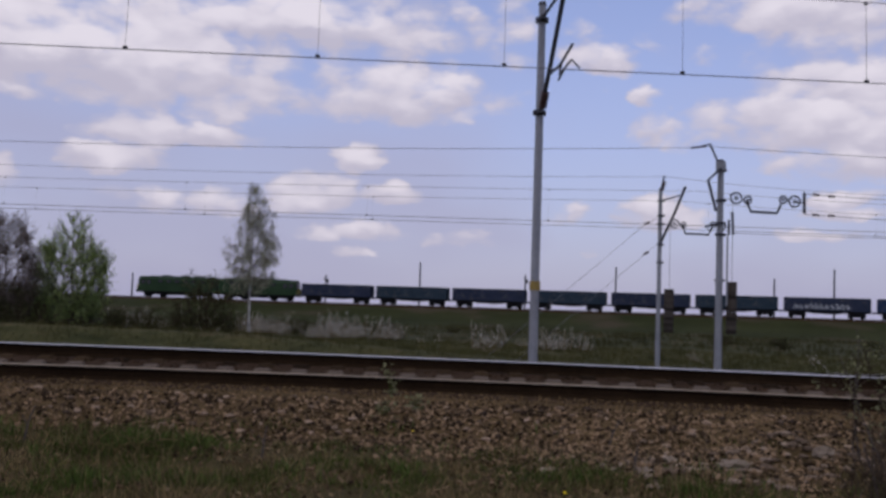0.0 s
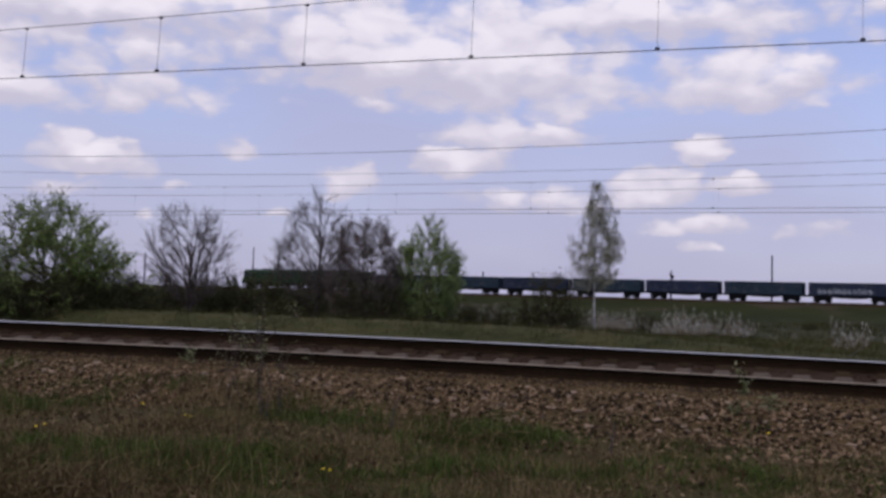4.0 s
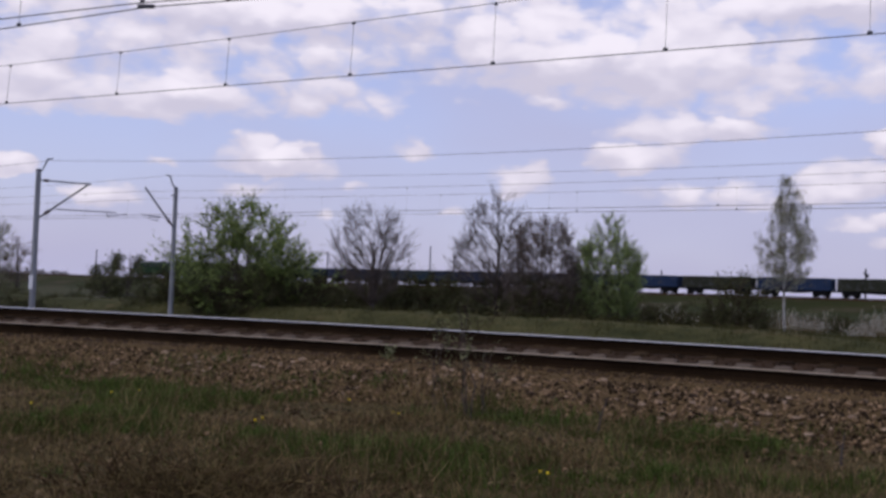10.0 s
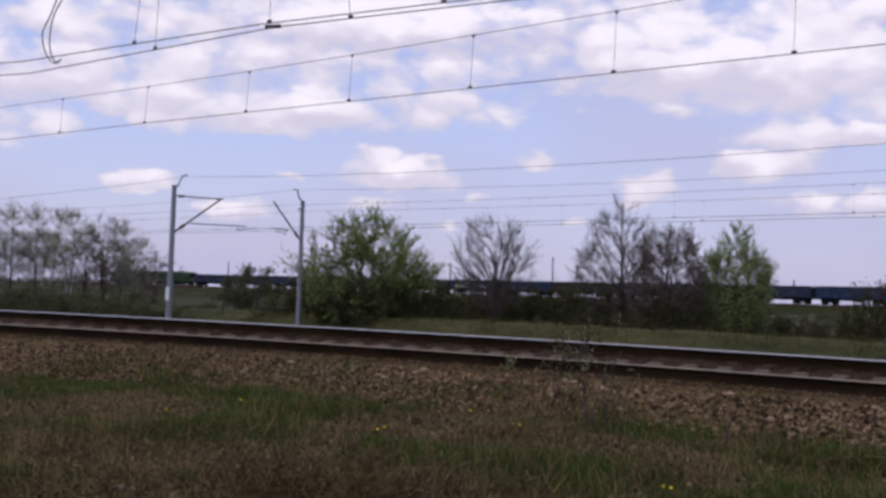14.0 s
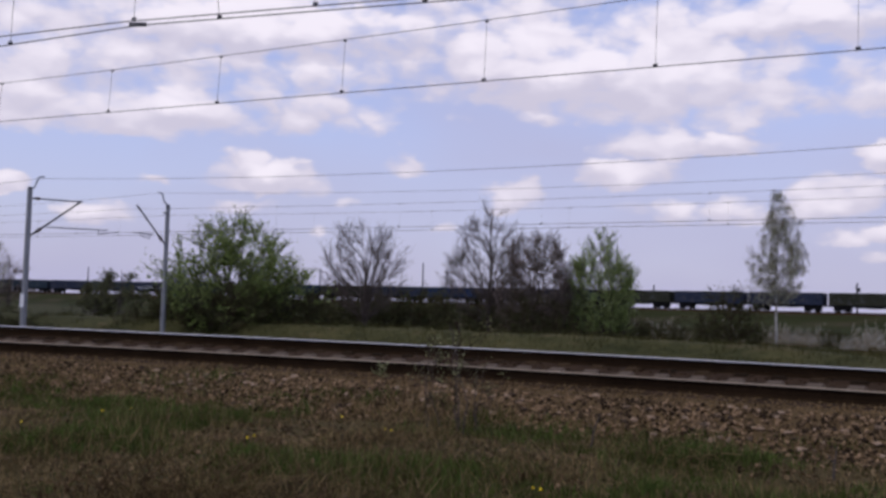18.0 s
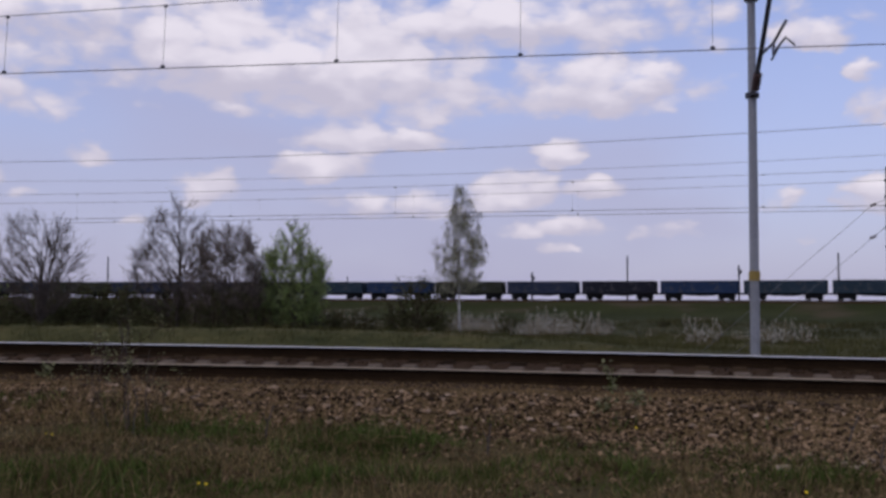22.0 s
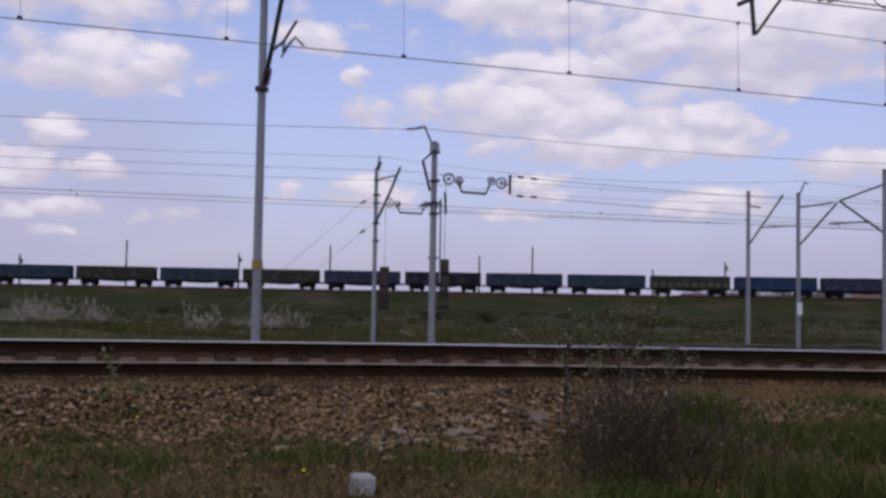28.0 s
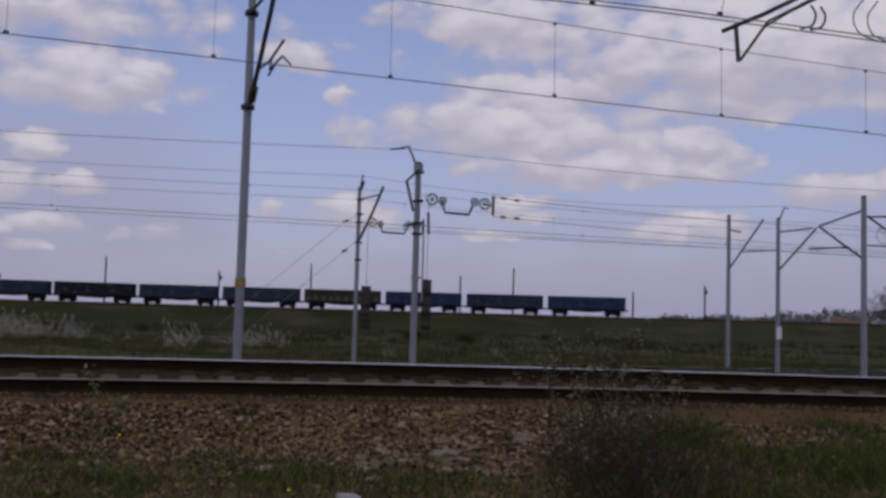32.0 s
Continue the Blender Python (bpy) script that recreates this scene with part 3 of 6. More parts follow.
# ---- near track ----
RAIL_PROFILE = [(-0.075, -0.172), (-0.075, -0.16), (-0.010, -0.145), (-0.009, -0.045), (-0.036, -0.03), (-0.036, -0.004), (-0.028, 0.0), (0.028, 0.0), (0.036, -0.004), (0.036, -0.03), (0.009, -0.045), (0.010, -0.145), (0.075, -0.16), (0.075, -0.172)]


def rail_mesh(name, off, lift, x0=-75.0, x1=60.0, mid=near_mid, top=near_rail_z, step=1.0, crown="rail_top", tilt=0.0):
    xs = np.arange(x0, x1 + 0.01, step)
    verts, faces, k = [], [], len(RAIL_PROFILE)
    for x in xs:
        sl = (mid(x + 0.1) - mid(x - 0.1)) / 0.2
        nx, ny = -sl / math.hypot(1, sl), 1 / math.hypot(1, sl)
        for po, pz in RAIL_PROFILE:
            o, z = po * math.cos(tilt) - pz * math.sin(tilt), po * math.sin(tilt) + pz * math.cos(tilt)
            verts.append((x + nx * (off + o), mid(x) + ny * (off + o), top(x) + lift + z))
    head = []
    for i in range(len(xs) - 1):
        for j in range(k - 1):
            faces.append((i * k + j, i * k + j + 1, (i + 1) * k + j + 1, (i + 1) * k + j))
            # 1: running surface with its bevels, 2: upright head sides, darker than the web
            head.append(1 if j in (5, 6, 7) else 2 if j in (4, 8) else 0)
    me = raw(name, verts, faces)
    me.materials.append(M["rail_side"])
    me.materials.append(M[crown])
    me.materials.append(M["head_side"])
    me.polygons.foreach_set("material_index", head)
    return me


CANT = 0.227
near_track = thing("near_track", pose(0, 0, 0), "canted curved railway track of rusty rails on concrete sleepers", "railway track")
part("rail", rail_mesh("rail", -0.75, 0.0, crown="rail_dull", tilt=math.atan(CANT / 1.5)), None, near_track, "rusty steel rail with dusty head")
part("rail", rail_mesh("rail", 0.75, CANT, tilt=math.atan(CANT / 1.5)), None, near_track, "rusty steel rail with bright worn head")


def sleeper_mesh():
    bm = B()
    for sx, w in ((-0.72, 0.52), (0.72, 0.52)):
        box(bm, (0, sx, -0.105), (0.28, w, 0.21), 0.025)
    box(bm, (0, 0, -0.14), (0.24, 1.0, 0.16), 0.02)
    for y in (-0.58, 0.58):
        box(bm, (0, y, 0.006), (0.2, 0.12, 0.04), 0.015)
    n = len(bm.faces)
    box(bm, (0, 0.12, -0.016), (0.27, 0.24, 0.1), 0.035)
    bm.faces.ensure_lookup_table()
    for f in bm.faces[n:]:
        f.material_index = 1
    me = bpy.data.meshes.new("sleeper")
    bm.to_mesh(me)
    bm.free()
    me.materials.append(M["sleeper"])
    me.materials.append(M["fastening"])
    return me


SLEEPER = sleeper_mesh()
x = -48.0
while x < 40.0:
    sl = (near_mid(x + 0.1) - near_mid(x - 0.1)) / 0.2
    s = part("sleeper", SLEEPER, None, near_track)
    s.matrix_basis = Matrix.Translation((x, near_mid(x), near_rail_z(x) + CANT / 2 - 0.172)) @ Matrix.Rotation(math.atan(sl), 4, "Z") @ Matrix.Rotation(math.atan(CANT / 1.5), 4, "X")
    x += 0.56


def shoulder(x, o, z):
    """Height of the ballast at offset o; its slope dies away towards the near mast."""
    if o < -1.5:
        z *= 1 - 0.95 * min(1.0, max(0.0, (x - 6.5) / 3.5))
    return z - 0.0066 * x * min(1.0, max(0.0, z) * 2.5)


BED = ((-3.2, -0.02), (-2.75, 0.12), (-1.75, 0.36), (-1.3, 0.40), (-0.75, 0.435), (0.75, 0.668), (1.35, 0.63), (3.0, 0.10))


def bed_z(x, o):
    return float(np.interp(o, [b[0] for b in BED], [shoulder(x, *b) for b in BED]))


def surf_z(x, y):
    """Height of whatever lies on top: soil or ballast."""
    o = y - near_mid(x)
    return max(ground_z(x, y), bed_z(x, o)) if -3.2 < o < 3.0 else ground_z(x, y)


def near_bed():
    """Ballast bed under the near track, sloped to both sides."""
    prof = [(-3.2, -0.02), (-2.75, 0.12), (-1.75, 0.36), (-1.3, 0.40), (-0.75, 0.435), (0.75, 0.668), (1.35, 0.63), (3.0, 0.10)]
    xs = np.arange(-80, 65, 0.5)
    verts, faces, k = [], [], len(prof)
    for x in xs:
        for o, z in prof:
            zz = shoulder(x, o, z)
            verts.append((x, near_mid(x) + o * 1.0, zz + 0.03 * noise.noise((x * 1.3, o * 2, 0))))
    for i in range(len(xs) - 1):
        for j in range(k - 1):
            faces.append((i * k + j, (i + 1) * k + j, (i + 1) * k + j + 1, i * k + j + 1))
    me = raw("ballast_bed", verts, faces, True)
    me.materials.append(M["ballast_bed"])
    me.materials.append(M["ballast_rust"])
    me.polygons.foreach_set("material_index", [1 if f % (k - 1) in (3, 4, 5) else 0 for f in range(len(faces))])
    return me


BALLAST_BED = tagged(part("ballast_bed", near_bed(), None), "brown crushed stone ballast shoulder", "ballast", kind="structure")


# second track, behind the near one
def straight_mid(y0, slope):
    return lambda x: y0 + slope * x


def plain_track(label, y0, slope, top, x0, x1, step):
    t = thing("railway_track", pose(0, 0, 0), label, "railway track")
    for o in (-0.75, 0.75):
        part("rail", rail_mesh("rail", o, 0, x0, x1, straight_mid(y0, slope), lambda x: top, 12.0), None, t)
    x = x0
    while x < x1:
        s = part("sleeper", SLEEPER, None, t)
        s.matrix_basis = Matrix.Translation((x, y0 + slope * x, top - 0.172)) @ Matrix.Rotation(math.atan(slope), 4, "Z")
        x += step
    return t


plain_track("straight rusty railway track behind the curved one", 20.0, 0.026, 0.36, -40, 36, 1.2)
plain_track("railway track between two rows of masts", 46.3, 0.0, -0.85, -70, 60, 2.4)
plain_track("railway track between two rows of masts", 50.0, 0.0, -0.85, -70, 60, 2.4)

# ---- masts and wires ----


def mast(name, x, y, top, r, label, material="pole", base=0.0, group="overhead line masts"):
    m = thing(name, pose(x, y, base), label, "mast", group)
    bm = B()
    tube(bm, [(0, 0, -0.3), (0, 0, (top - base) * 0.5), (0, 0, top - base)], [r, r * 0.92, r * 0.8], 10)
    part("shaft", bm, material, m)
    bm = B()
    tube(bm, [(0, 0, top - base), (0, 0, top - base + 0.08)], [r * 0.95, r * 0.7], 10)
    part("cap", bm, "arm", m)
    return m


def rounded(pts, n=5):
    """A smooth line through the given points."""
    q = [Vector(p) for p in pts]
    q = [q[0] * 2 - q[1]] + q + [q[-1] * 2 - q[-2]]
    out = []
    for a, b, c, d in zip(q, q[1:], q[2:], q[3:]):
        for k in range(n):
            t = k / n
            out.append(0.5 * (2 * b + (c - a) * t + (2 * a - 5 * b + 4 * c - d) * t * t + (3 * b - a - 3 * c + d) * t**3))
    return out + [q[-2]]


def arm(m, name, pts, r=0.035, material="arm", label=""):
    o = m.matrix_basis.translation
    if name == "jumper_loop":
        pts = rounded(pts)
    bm = B()
    tube(bm, [Vector(p) - o for p in pts], r, 6)
    return part(name, bm, material, m, label)


def insulator(m, p, d, n=5, r=0.09, pitch=0.07):
    o, d = m.matrix_basis.translation, Vector(d).normalized()
    bm = B()
    at, rr = [], []
    for i in range(n):
        c = Vector(p) - o + d * (i - n / 2) * pitch
        at += [c - d * pitch * 0.49, c, c + d * pitch * 0.2]
        rr += [r * 0.5, r, r * 0.5]
    tube(bm, at, rr, 10)
    return part("insulator", bm, "insulator", m, "ribbed brown insulator")


GREY = "grey tubular steel mast of the overhead line"
# mast beside the second track, with a cantilever over it
p1 = mast("overhead_line_mast", 2.18, 22.4, 8.7, 0.106, "tall grey tubular steel mast with a yellow band", base=-0.1)
bm = B()
tube(bm, [(0, 0, 2.25), (0, 0, 2.46)], 0.125, 10)
part("marker_band", bm, "plate_yellow", p1, "yellow marker band")
for z in (6.2, 8.35):
    bm = B()
    tube(bm, [(0, 0, z + 0.1 - 0.05), (0, 0, z + 0.1 + 0.05)], 0.155, 10)
    box(bm, (0, -0.2, z + 0.1), (0.1, 0.25, 0.1))
    part("bracket", bm, "arm", p1)
arm(p1, "cantilever_strut", [(2.2, 22.2, 6.25), (2.3, 21.4, 7.1), (2.42, 20.2, 8.35)], 0.05)
arm(p1, "cantilever_tie", [(2.2, 22.25, 8.4), (2.42, 20.2, 8.42)], 0.035)
insulator(p1, (2.24, 22.0, 6.45), (0.1, -0.8, 0.9), 6, 0.10)
arm(p1, "registration_arm", [(2.3, 21.6, 6.9), (2.45, 20.9, 6.95), (2.6, 20.1, 7.18)], 0.03)
arm(p1, "steady_arm", [(2.47, 20.9, 6.95), (2.42, 20.75, 6.7), (2.6, 20.2, 6.88), (2.75, 20.05, 6.68)], 0.022)
arm(p1, "steady_arm", [(2.42, 20.95, 6.62), (2.55, 20.5, 6.86)], 0.022)

# near mast: twin posts with brackets, beside the curved track
nm = thing("near_mast", pose(11.7, 11.9, 0), "dark grey-green steel mast with brackets and cables", "mast", "overhead line masts")
bm = B()
tube(bm, [(0.0, 0, 2.2), (-0.03, 0, 2.7), (-0.05, 0, 3.3), (0.0, 0, 4.2), (0.0, 0, 9.0)], [0.085, 0.092, 0.095, 0.098, 0.095], 12)
part("down_pipe", bm, "pipe", nm, "plum brown pipe")
bm = B()
box(bm, (0.31, 0.05, 4.5), (0.06, 0.27, 9.4), 0.01)
part("shaft_web", bm, "dark_pole", nm)
part("channel", box(B(), (0.15, 0.13, 5.75), (0.16, 0.06, 6.8), 0.01), "dark_pole", nm, "grey-green steel channel")
for fy in (-0.082, 0.202):
    part("shaft_flange", box(B(), (0.31, fy, 4.5), (0.19, 0.03, 9.4), 0.008), "dark_pole", nm)
bm = B()
box(bm, (0.33, 0.04, 0.03), (0.5, 0.5, 0.08), 0.02)
for k in (-0.2, -0.07, 0.07, 0.2):
    box(bm, (0.33 + k, -0.14, 0.2), (0.03, 0.10, 0.4), 0.01)
part("foot", bm, "dark_pole", nm, "ribbed steel foot")
bm = B()
tube(bm, [(-0.05, 0.02, -0.2), (-0.05, 0.02, 2.2)], 0.072, 10)
disc(bm, (-0.05, 0.02, 2.22), (0, 0, 1), 0.09, 0.12)
part("lower_post", bm, "pole", nm, "pale grey lower post")
for z in (2.15, 3.5, 5.1, 5.55):
    bm = B()
    box(bm, (0.1, -0.02, z), (0.62, 0.36, 0.05), 0.01)
    for k in (-0.15, 0.36):
        box(bm, (k, -0.1, z), (0.06, 0.06, 0.14), 0.01)
    part("bracket", bm, "arm", nm)
for k, (ox, r) in enumerate(((0.43, 0.018), (0.47, 0.014), (0.10, 0.02))):
    bm = B()
    tube(bm, [(ox + 0.03 * math.sin(z * 2.1 + k), -0.12, z) for z in np.arange(0.1, 9.0, 0.35)], r, 5)
    part("cable", bm, "arm", nm)
bm = B()
for k in range(4):
    tube(bm, [(0.4 + 0.05 * k, -0.05, 0.0), (0.42 + 0.05 * k, -0.15, 0.25), (0.35, -0.1, 0.55)], 0.02, 5)
part("cable_loops", bm, "dark_pole", nm)
bm = B()
box(bm, (0.86, 0.1, 1.38), (0.5, 0.25, 0.66), 0.02)
tube(bm, [(0.75, 0.1, -0.1), (0.75, 0.1, 1.4)], 0.04, 8)
part("box", bm, "wagon_blue", nm, "dark blue equipment box on a post")
arm(nm, "cantilever_strut", [(11.55, 11.95, 5.75), (11.7, 12.4, 6.6), (11.95, 13.4, 8.2)], 0.03)
arm(nm, "stay", [(11.3, 12.0, 5.95), (11.6, 11.9, 6.05)], 0.03)
arm(nm, "registration_tube", [(9.25, 14.45, 6.62), (10.0, 14.35, 6.98), (11.4, 13.4, 7.75)], 0.04)
arm(nm, "drop_bracket", [(9.5, 14.43, 6.74), (9.55, 14.42, 6.12)], 0.04)
arm(nm, "drop_stay", [(9.56, 14.42, 6.12), (10.05, 14.3, 6.85), (10.5, 14.2, 7.1), (11.0, 13.9, 7.4)], 0.02)
arm(nm, "drop_stay", [(9.6, 14.42, 6.15), (10.0, 14.32, 6.75), (10.4, 14.2, 7.02), (10.9, 13.9, 7.3)], 0.02)
for x0 in (10.75, 10.95):
    arm(nm, "jumper_loop", [(x0 + 0.1, 14.2, 7.2), (x0 + 0.2, 14.2, 7.05), (x0 + 0.13, 14.2, 6.85), (x0 - 0.1, 14.2, 6.76)], 0.02)
for x0 in (11.65, 11.95):
    arm(nm, "jumper_loop", [(x0 + 0.1, 13.95, 7.35), (x0 - 0.1, 13.97, 7.05), (x0, 13.96, 6.75), (x0 + 0.35, 13.9, 6.62), (x0 + 0.55, 13.85, 6.62)], 0.012)

# pair with weight-tensioned wires
p3 = mast("overhead_line_mast", 11.0, 39.0, 7.9, 0.148, "grey mast with tensioning wheels and a weight stack", base=-1.2)
p2 = mast("overhead_line_mast", 11.65, 52.7, 8.5, 0.128, "grey mast with guy wires and a weight stack", base=-1.2)


def horn(m, x, y, z, sx, s=1.0):
    """Bent feeder horn at a mast's top, with its insulator."""
    arm(m, "horn", [(x, y, z), (x + 0.1 * sx * s, y, z + 0.1), (x + 0.45 * sx * s, y, z + 0.85), (x + 0.75 * sx * s, y, z + 0.75)], 0.042)
    return m


horn(p3, 11.0, 39, 7.75, -1)
arm(p3, "insulator_string", [(10.4, 39, 8.5), (9.8, 39, 8.42)], 0.04, "insulator")
arm(p3, "swivel_arm", [(10.95, 38.8, 7.6), (10.4, 38.6, 7.1), (10.75, 38.7, 5.9)], 0.06)
arm(p3, "swivel_arm", [(10.9, 38.8, 5.4), (10.4, 39, 5.3)], 0.05)
arm(p3, "bracket_bar", [(11.45, 38.9, 5.9), (11.5, 38.9, 5.0)], 0.05)
arm(p3, "side_pipe", [(11.25, 38.8, 5.0), (11.25, 38.8, 2.2)], 0.035, "pole")


def tension_gear(m, x, y, z, right, weight_x, wz0, wz1):
    """Two wheels with a U-shaped yoke, a spreader bar, a rope and the weight stack."""
    for k, px in enumerate((x, x + 0.45, right - 0.45, right)):
        bm = B()
        c = Vector((px - m.location.x, y - 0.1 - m.location.y, z + (0.02 if k % 2 else 0.08) - m.location.z))
        wr = 0.22 if k in (0, 3) else 0.15
        tube(bm, [c + Vector((math.cos(a) * wr, 0, math.sin(a) * wr)) for a in np.linspace(0, 2 * math.pi, 19)], 0.035, 5)
        disc(bm, c, (0, 1, 0), 0.06, 0.1, 8)
        for a in (0.3, 1.35, 2.4):
            d = Vector((math.cos(a) * wr, 0, math.sin(a) * wr))
            tube(bm, [c - d, c + d], 0.014, 4)
        part("wheel", bm, "arm", m, "tensioning wheel")
    arm(m, "yoke", [(x + 0.45, y, z), (x + 0.6, y, z - 0.42), (right - 0.65, y, z - 0.45), (right - 0.5, y, z - 0.1)], 0.055)
    arm(m, "spreader_bar", [(right + 0.42, y, z + 0.4), (right + 0.42, y, z - 0.42)], 0.06)
    arm(m, "rod", [(right, y, z), (right + 0.42, y, z)], 0.03)
    arm(m, "rope", [(m.location.x, y, z + 0.1), (weight_x, y, z), (weight_x, y, wz1)], 0.012)
    o = m.matrix_basis.translation
    n = int((wz1 - wz0) / 0.16)
    for k in range(n):
        bm = B()
        disc(bm, (weight_x - o.x, y - o.y, wz0 + (k + 0.5) * (wz1 - wz0) / n - o.z), (0, 0, 1), 0.2 if y < 45 else 0.26, (wz1 - wz0) / n - 0.006, 12)
        part("weight", bm, "weight", m)


tension_gear(p3, 11.6, 39.0, 6.38, 13.9, 11.5, 1.1, 3.15)
horn(p2, 11.65, 52.7, 8.4, 0.35, 1.0)
arm(p2, "cantilever_strut", [(11.65, 52.6, 5.6), (12.1, 51.4, 7.1), (12.35, 50.2, 8.35)], 0.07)
arm(p2, "cantilever_tie", [(11.65, 52.6, 7.9), (12.2, 50.4, 7.95)], 0.04)
arm(p2, "guy_wire", [(11.65, 52.7, 7.0), (10.9, 52.7, 6.65), (2.6, 54.5, -0.9)], 0.012, "wire")
arm(p2, "guy_wire", [(11.6, 52.7, 5.65), (4.4, 54.5, -0.9)], 0.012, "wire")
tension_gear(p2, 12.4, 52.7, 6.62, 14.9, 12.2, 0.9, 3.2)

# clamps and collars of the pair
for m, top, zs in ((p3, 7.9, (1.95, 3.2, 5.0, 5.45, 6.35, 7.55)), (p2, 8.5, (4.6, 5.55, 6.65, 7.1, 7.9))):
    o = m.matrix_basis.translation
    for z in zs:
        bm = B()
        tube(bm, [(0, 0, z - o.z - 0.05), (0, 0, z - o.z + 0.05)], 0.19 if m is p3 else 0.16, 10)
        box(bm, (0.16, -0.05, z - o.z), (0.12, 0.1, 0.1), 0.01)
        part("clamp", bm, "arm" if z > 4 else "pole", m)
part("collar", tube(B(), [(0, 0, 8.75), (0, 0, 9.1)], [0.2, 0.2], 10), "pole", p3, "pale collar under the mast top")
for p in ((11.0, 52.7, 6.7), (11.0, 52.8, 5.1)):
    insulator(p2, p, (0.75, 0, 0.35), 4, 0.09, 0.08)
insulator(p2, (11.8, 52.7, 8.75), (0.3, 0, 1), 6, 0.13, 0.09)
for x, z in ((14.9, 6.74), (15.6, 6.72), (14.9, 5.93), (15.6, 5.94)):
    insulator(p3, (x, 39.05 + (x - 14.3) * 0.28, z), (1, 0.28, 0), 4, 0.06, 0.08)

# western pair
p4 = mast("overhead_line_mast", -50.1, 39.0, 7.9, 0.18, "grey mast with a cantilever and a small white plate", base=-1.2)
bm = B()
box(bm, (0.05, -0.2, 2.5), (0.34, 0.02, 0.8), 0.005)
part("plate", bm, "plate_white", p4, "small white plate")
arm(p4, "horn", [(-50.1, 39.0, 7.85), (-50.1, 39.3, 8.0), (-50.1, 39.6, 8.65), (-50.1, 39.95, 8.72)], 0.045)
arm(p4, "cantilever_tie", [(-50.1, 39.1, 7.34), (-50.1, 42.9, 7.5)], 0.045)
arm(p4, "cantilever_strut", [(-50.1, 39.15, 5.1), (-50.1, 42.75, 7.5)], 0.055)
insulator(p4, (-50.1, 39.75, 5.5), (0, 3.6, 2.4), 6, 0.11)
insulator(p4, (-50.1, 39.6, 7.36), (0, 1, 0.04), 5, 0.09)
arm(p4, "registration_arm", [(-50.1, 40.3, 5.72), (-50.1, 45.0, 5.9)], 0.035)
arm(p4, "steady_arm", [(-50.1, 44.2, 5.88), (-50.1, 44.25, 5.6), (-50.05, 45.9, 5.88)], 0.03)
p5 = mast("overhead_line_mast", -52.6, 52.7, 8.35, 0.18, GREY + " with a cantilever", base=-1.2)
arm(p5, "horn", [(-52.6, 52.7, 8.4), (-52.6, 52.35, 8.55), (-52.6, 52.1, 9.15), (-52.6, 51.7, 9.22)], 0.05)
arm(p5, "cantilever_strut", [(-52.6, 52.6, 5.5), (-52.6, 49.75, 8.1)], 0.06)
insulator(p5, (-52.6, 52.1, 5.95), (0, -2.85, 2.6), 6, 0.12)
arm(p5, "registration_arm", [(-52.6, 51.3, 6.15), (-52.6, 49.5, 6.18)], 0.04)
arm(p5, "steady_arm", [(-52.6, 51.1, 6.14), (-52.6, 51.05, 5.85), (-52.6, 50.1, 6.0)], 0.03)
arm(p5, "stub", [(-52.6, 52.6, 7.8), (-52.6, 52.25, 7.8)], 0.05)

# eastern group
p6 = mast("overhead_line_mast", 34.95, 52.7, 8.35, 0.135, GREY + " with a lattice strut", base=-1.2)
arm(p6, "cantilever_strut", [(35.0, 52.6, 5.2), (35.5, 50.0, 7.95)], 0.06)
arm(p6, "stub", [(35.0, 52.6, 7.5), (35.6, 52.4, 7.4)], 0.05)
arm(p6, "registration_arm", [(35.1, 51.6, 6.1), (36.2, 49.8, 6.15)], 0.035)
p7 = mast("overhead_line_mast", 34.85, 47.7, 7.75, 0.13, "grey mast with a cantilever and a small white plate", base=-1.2)
bm = B()
box(bm, (-0.05, -0.2, 2.5), (0.34, 0.02, 0.7), 0.005)
part("plate", bm, "plate_white", p7, "small white plate")
horn(p7, 34.85, 47.7, 7.6, 0.9, 1.0)
arm(p7, "cantilever_tie", [(34.9, 47.6, 7.0), (35.5, 45.6, 7.1)], 0.045)
arm(p7, "cantilever_strut", [(34.9, 47.6, 4.9), (35.7, 45.5, 7.1)], 0.06)
p8 = mast("overhead_line_mast", 35.85, 42.0, 8.45, 0.165, GREY + " carrying two cantilevers", base=-1.2)
arm(p8, "cantilever_tie", [(35.8, 42.1, 7.75), (35.45, 45.0, 7.15)], 0.05)
arm(p8, "cantilever_strut", [(35.8, 42.1, 5.3), (35.45, 45.0, 7.15)], 0.06)
arm(p8, "registration_arm", [(35.7, 42.9, 5.9), (35.6, 46.0, 6.0)], 0.045)
arm(p8, "steady_arm", [(35.6, 45.6, 6.0), (36.4, 46.2, 5.9)], 0.03)
p9 = mast("overhead_line_mast", 39.85, 41.8, 8.2, 0.135, GREY + " with a wide cantilever", base=-1.2)
horn(p9, 39.85, 41.8, 8.1, -0.95, 1.0)
arm(p9, "cantilever_tie", [(39.8, 41.8, 7.7), (36.5, 42.4, 7.5)], 0.05)
arm(p9, "cantilever_strut", [(39.8, 41.8, 5.3), (36.4, 42.4, 7.55)], 0.06)
arm(p9, "registration_arm", [(38.6, 42.0, 6.0), (36.2, 42.5, 6.0)], 0.04)
arm(p9, "jumper_loop", [(37.2, 42.3, 7.0), (36.9, 42.3, 6.5), (37.3, 42.3, 6.1), (37.6, 42.3, 6.4), (37.1, 42.3, 6.9)], 0.015)


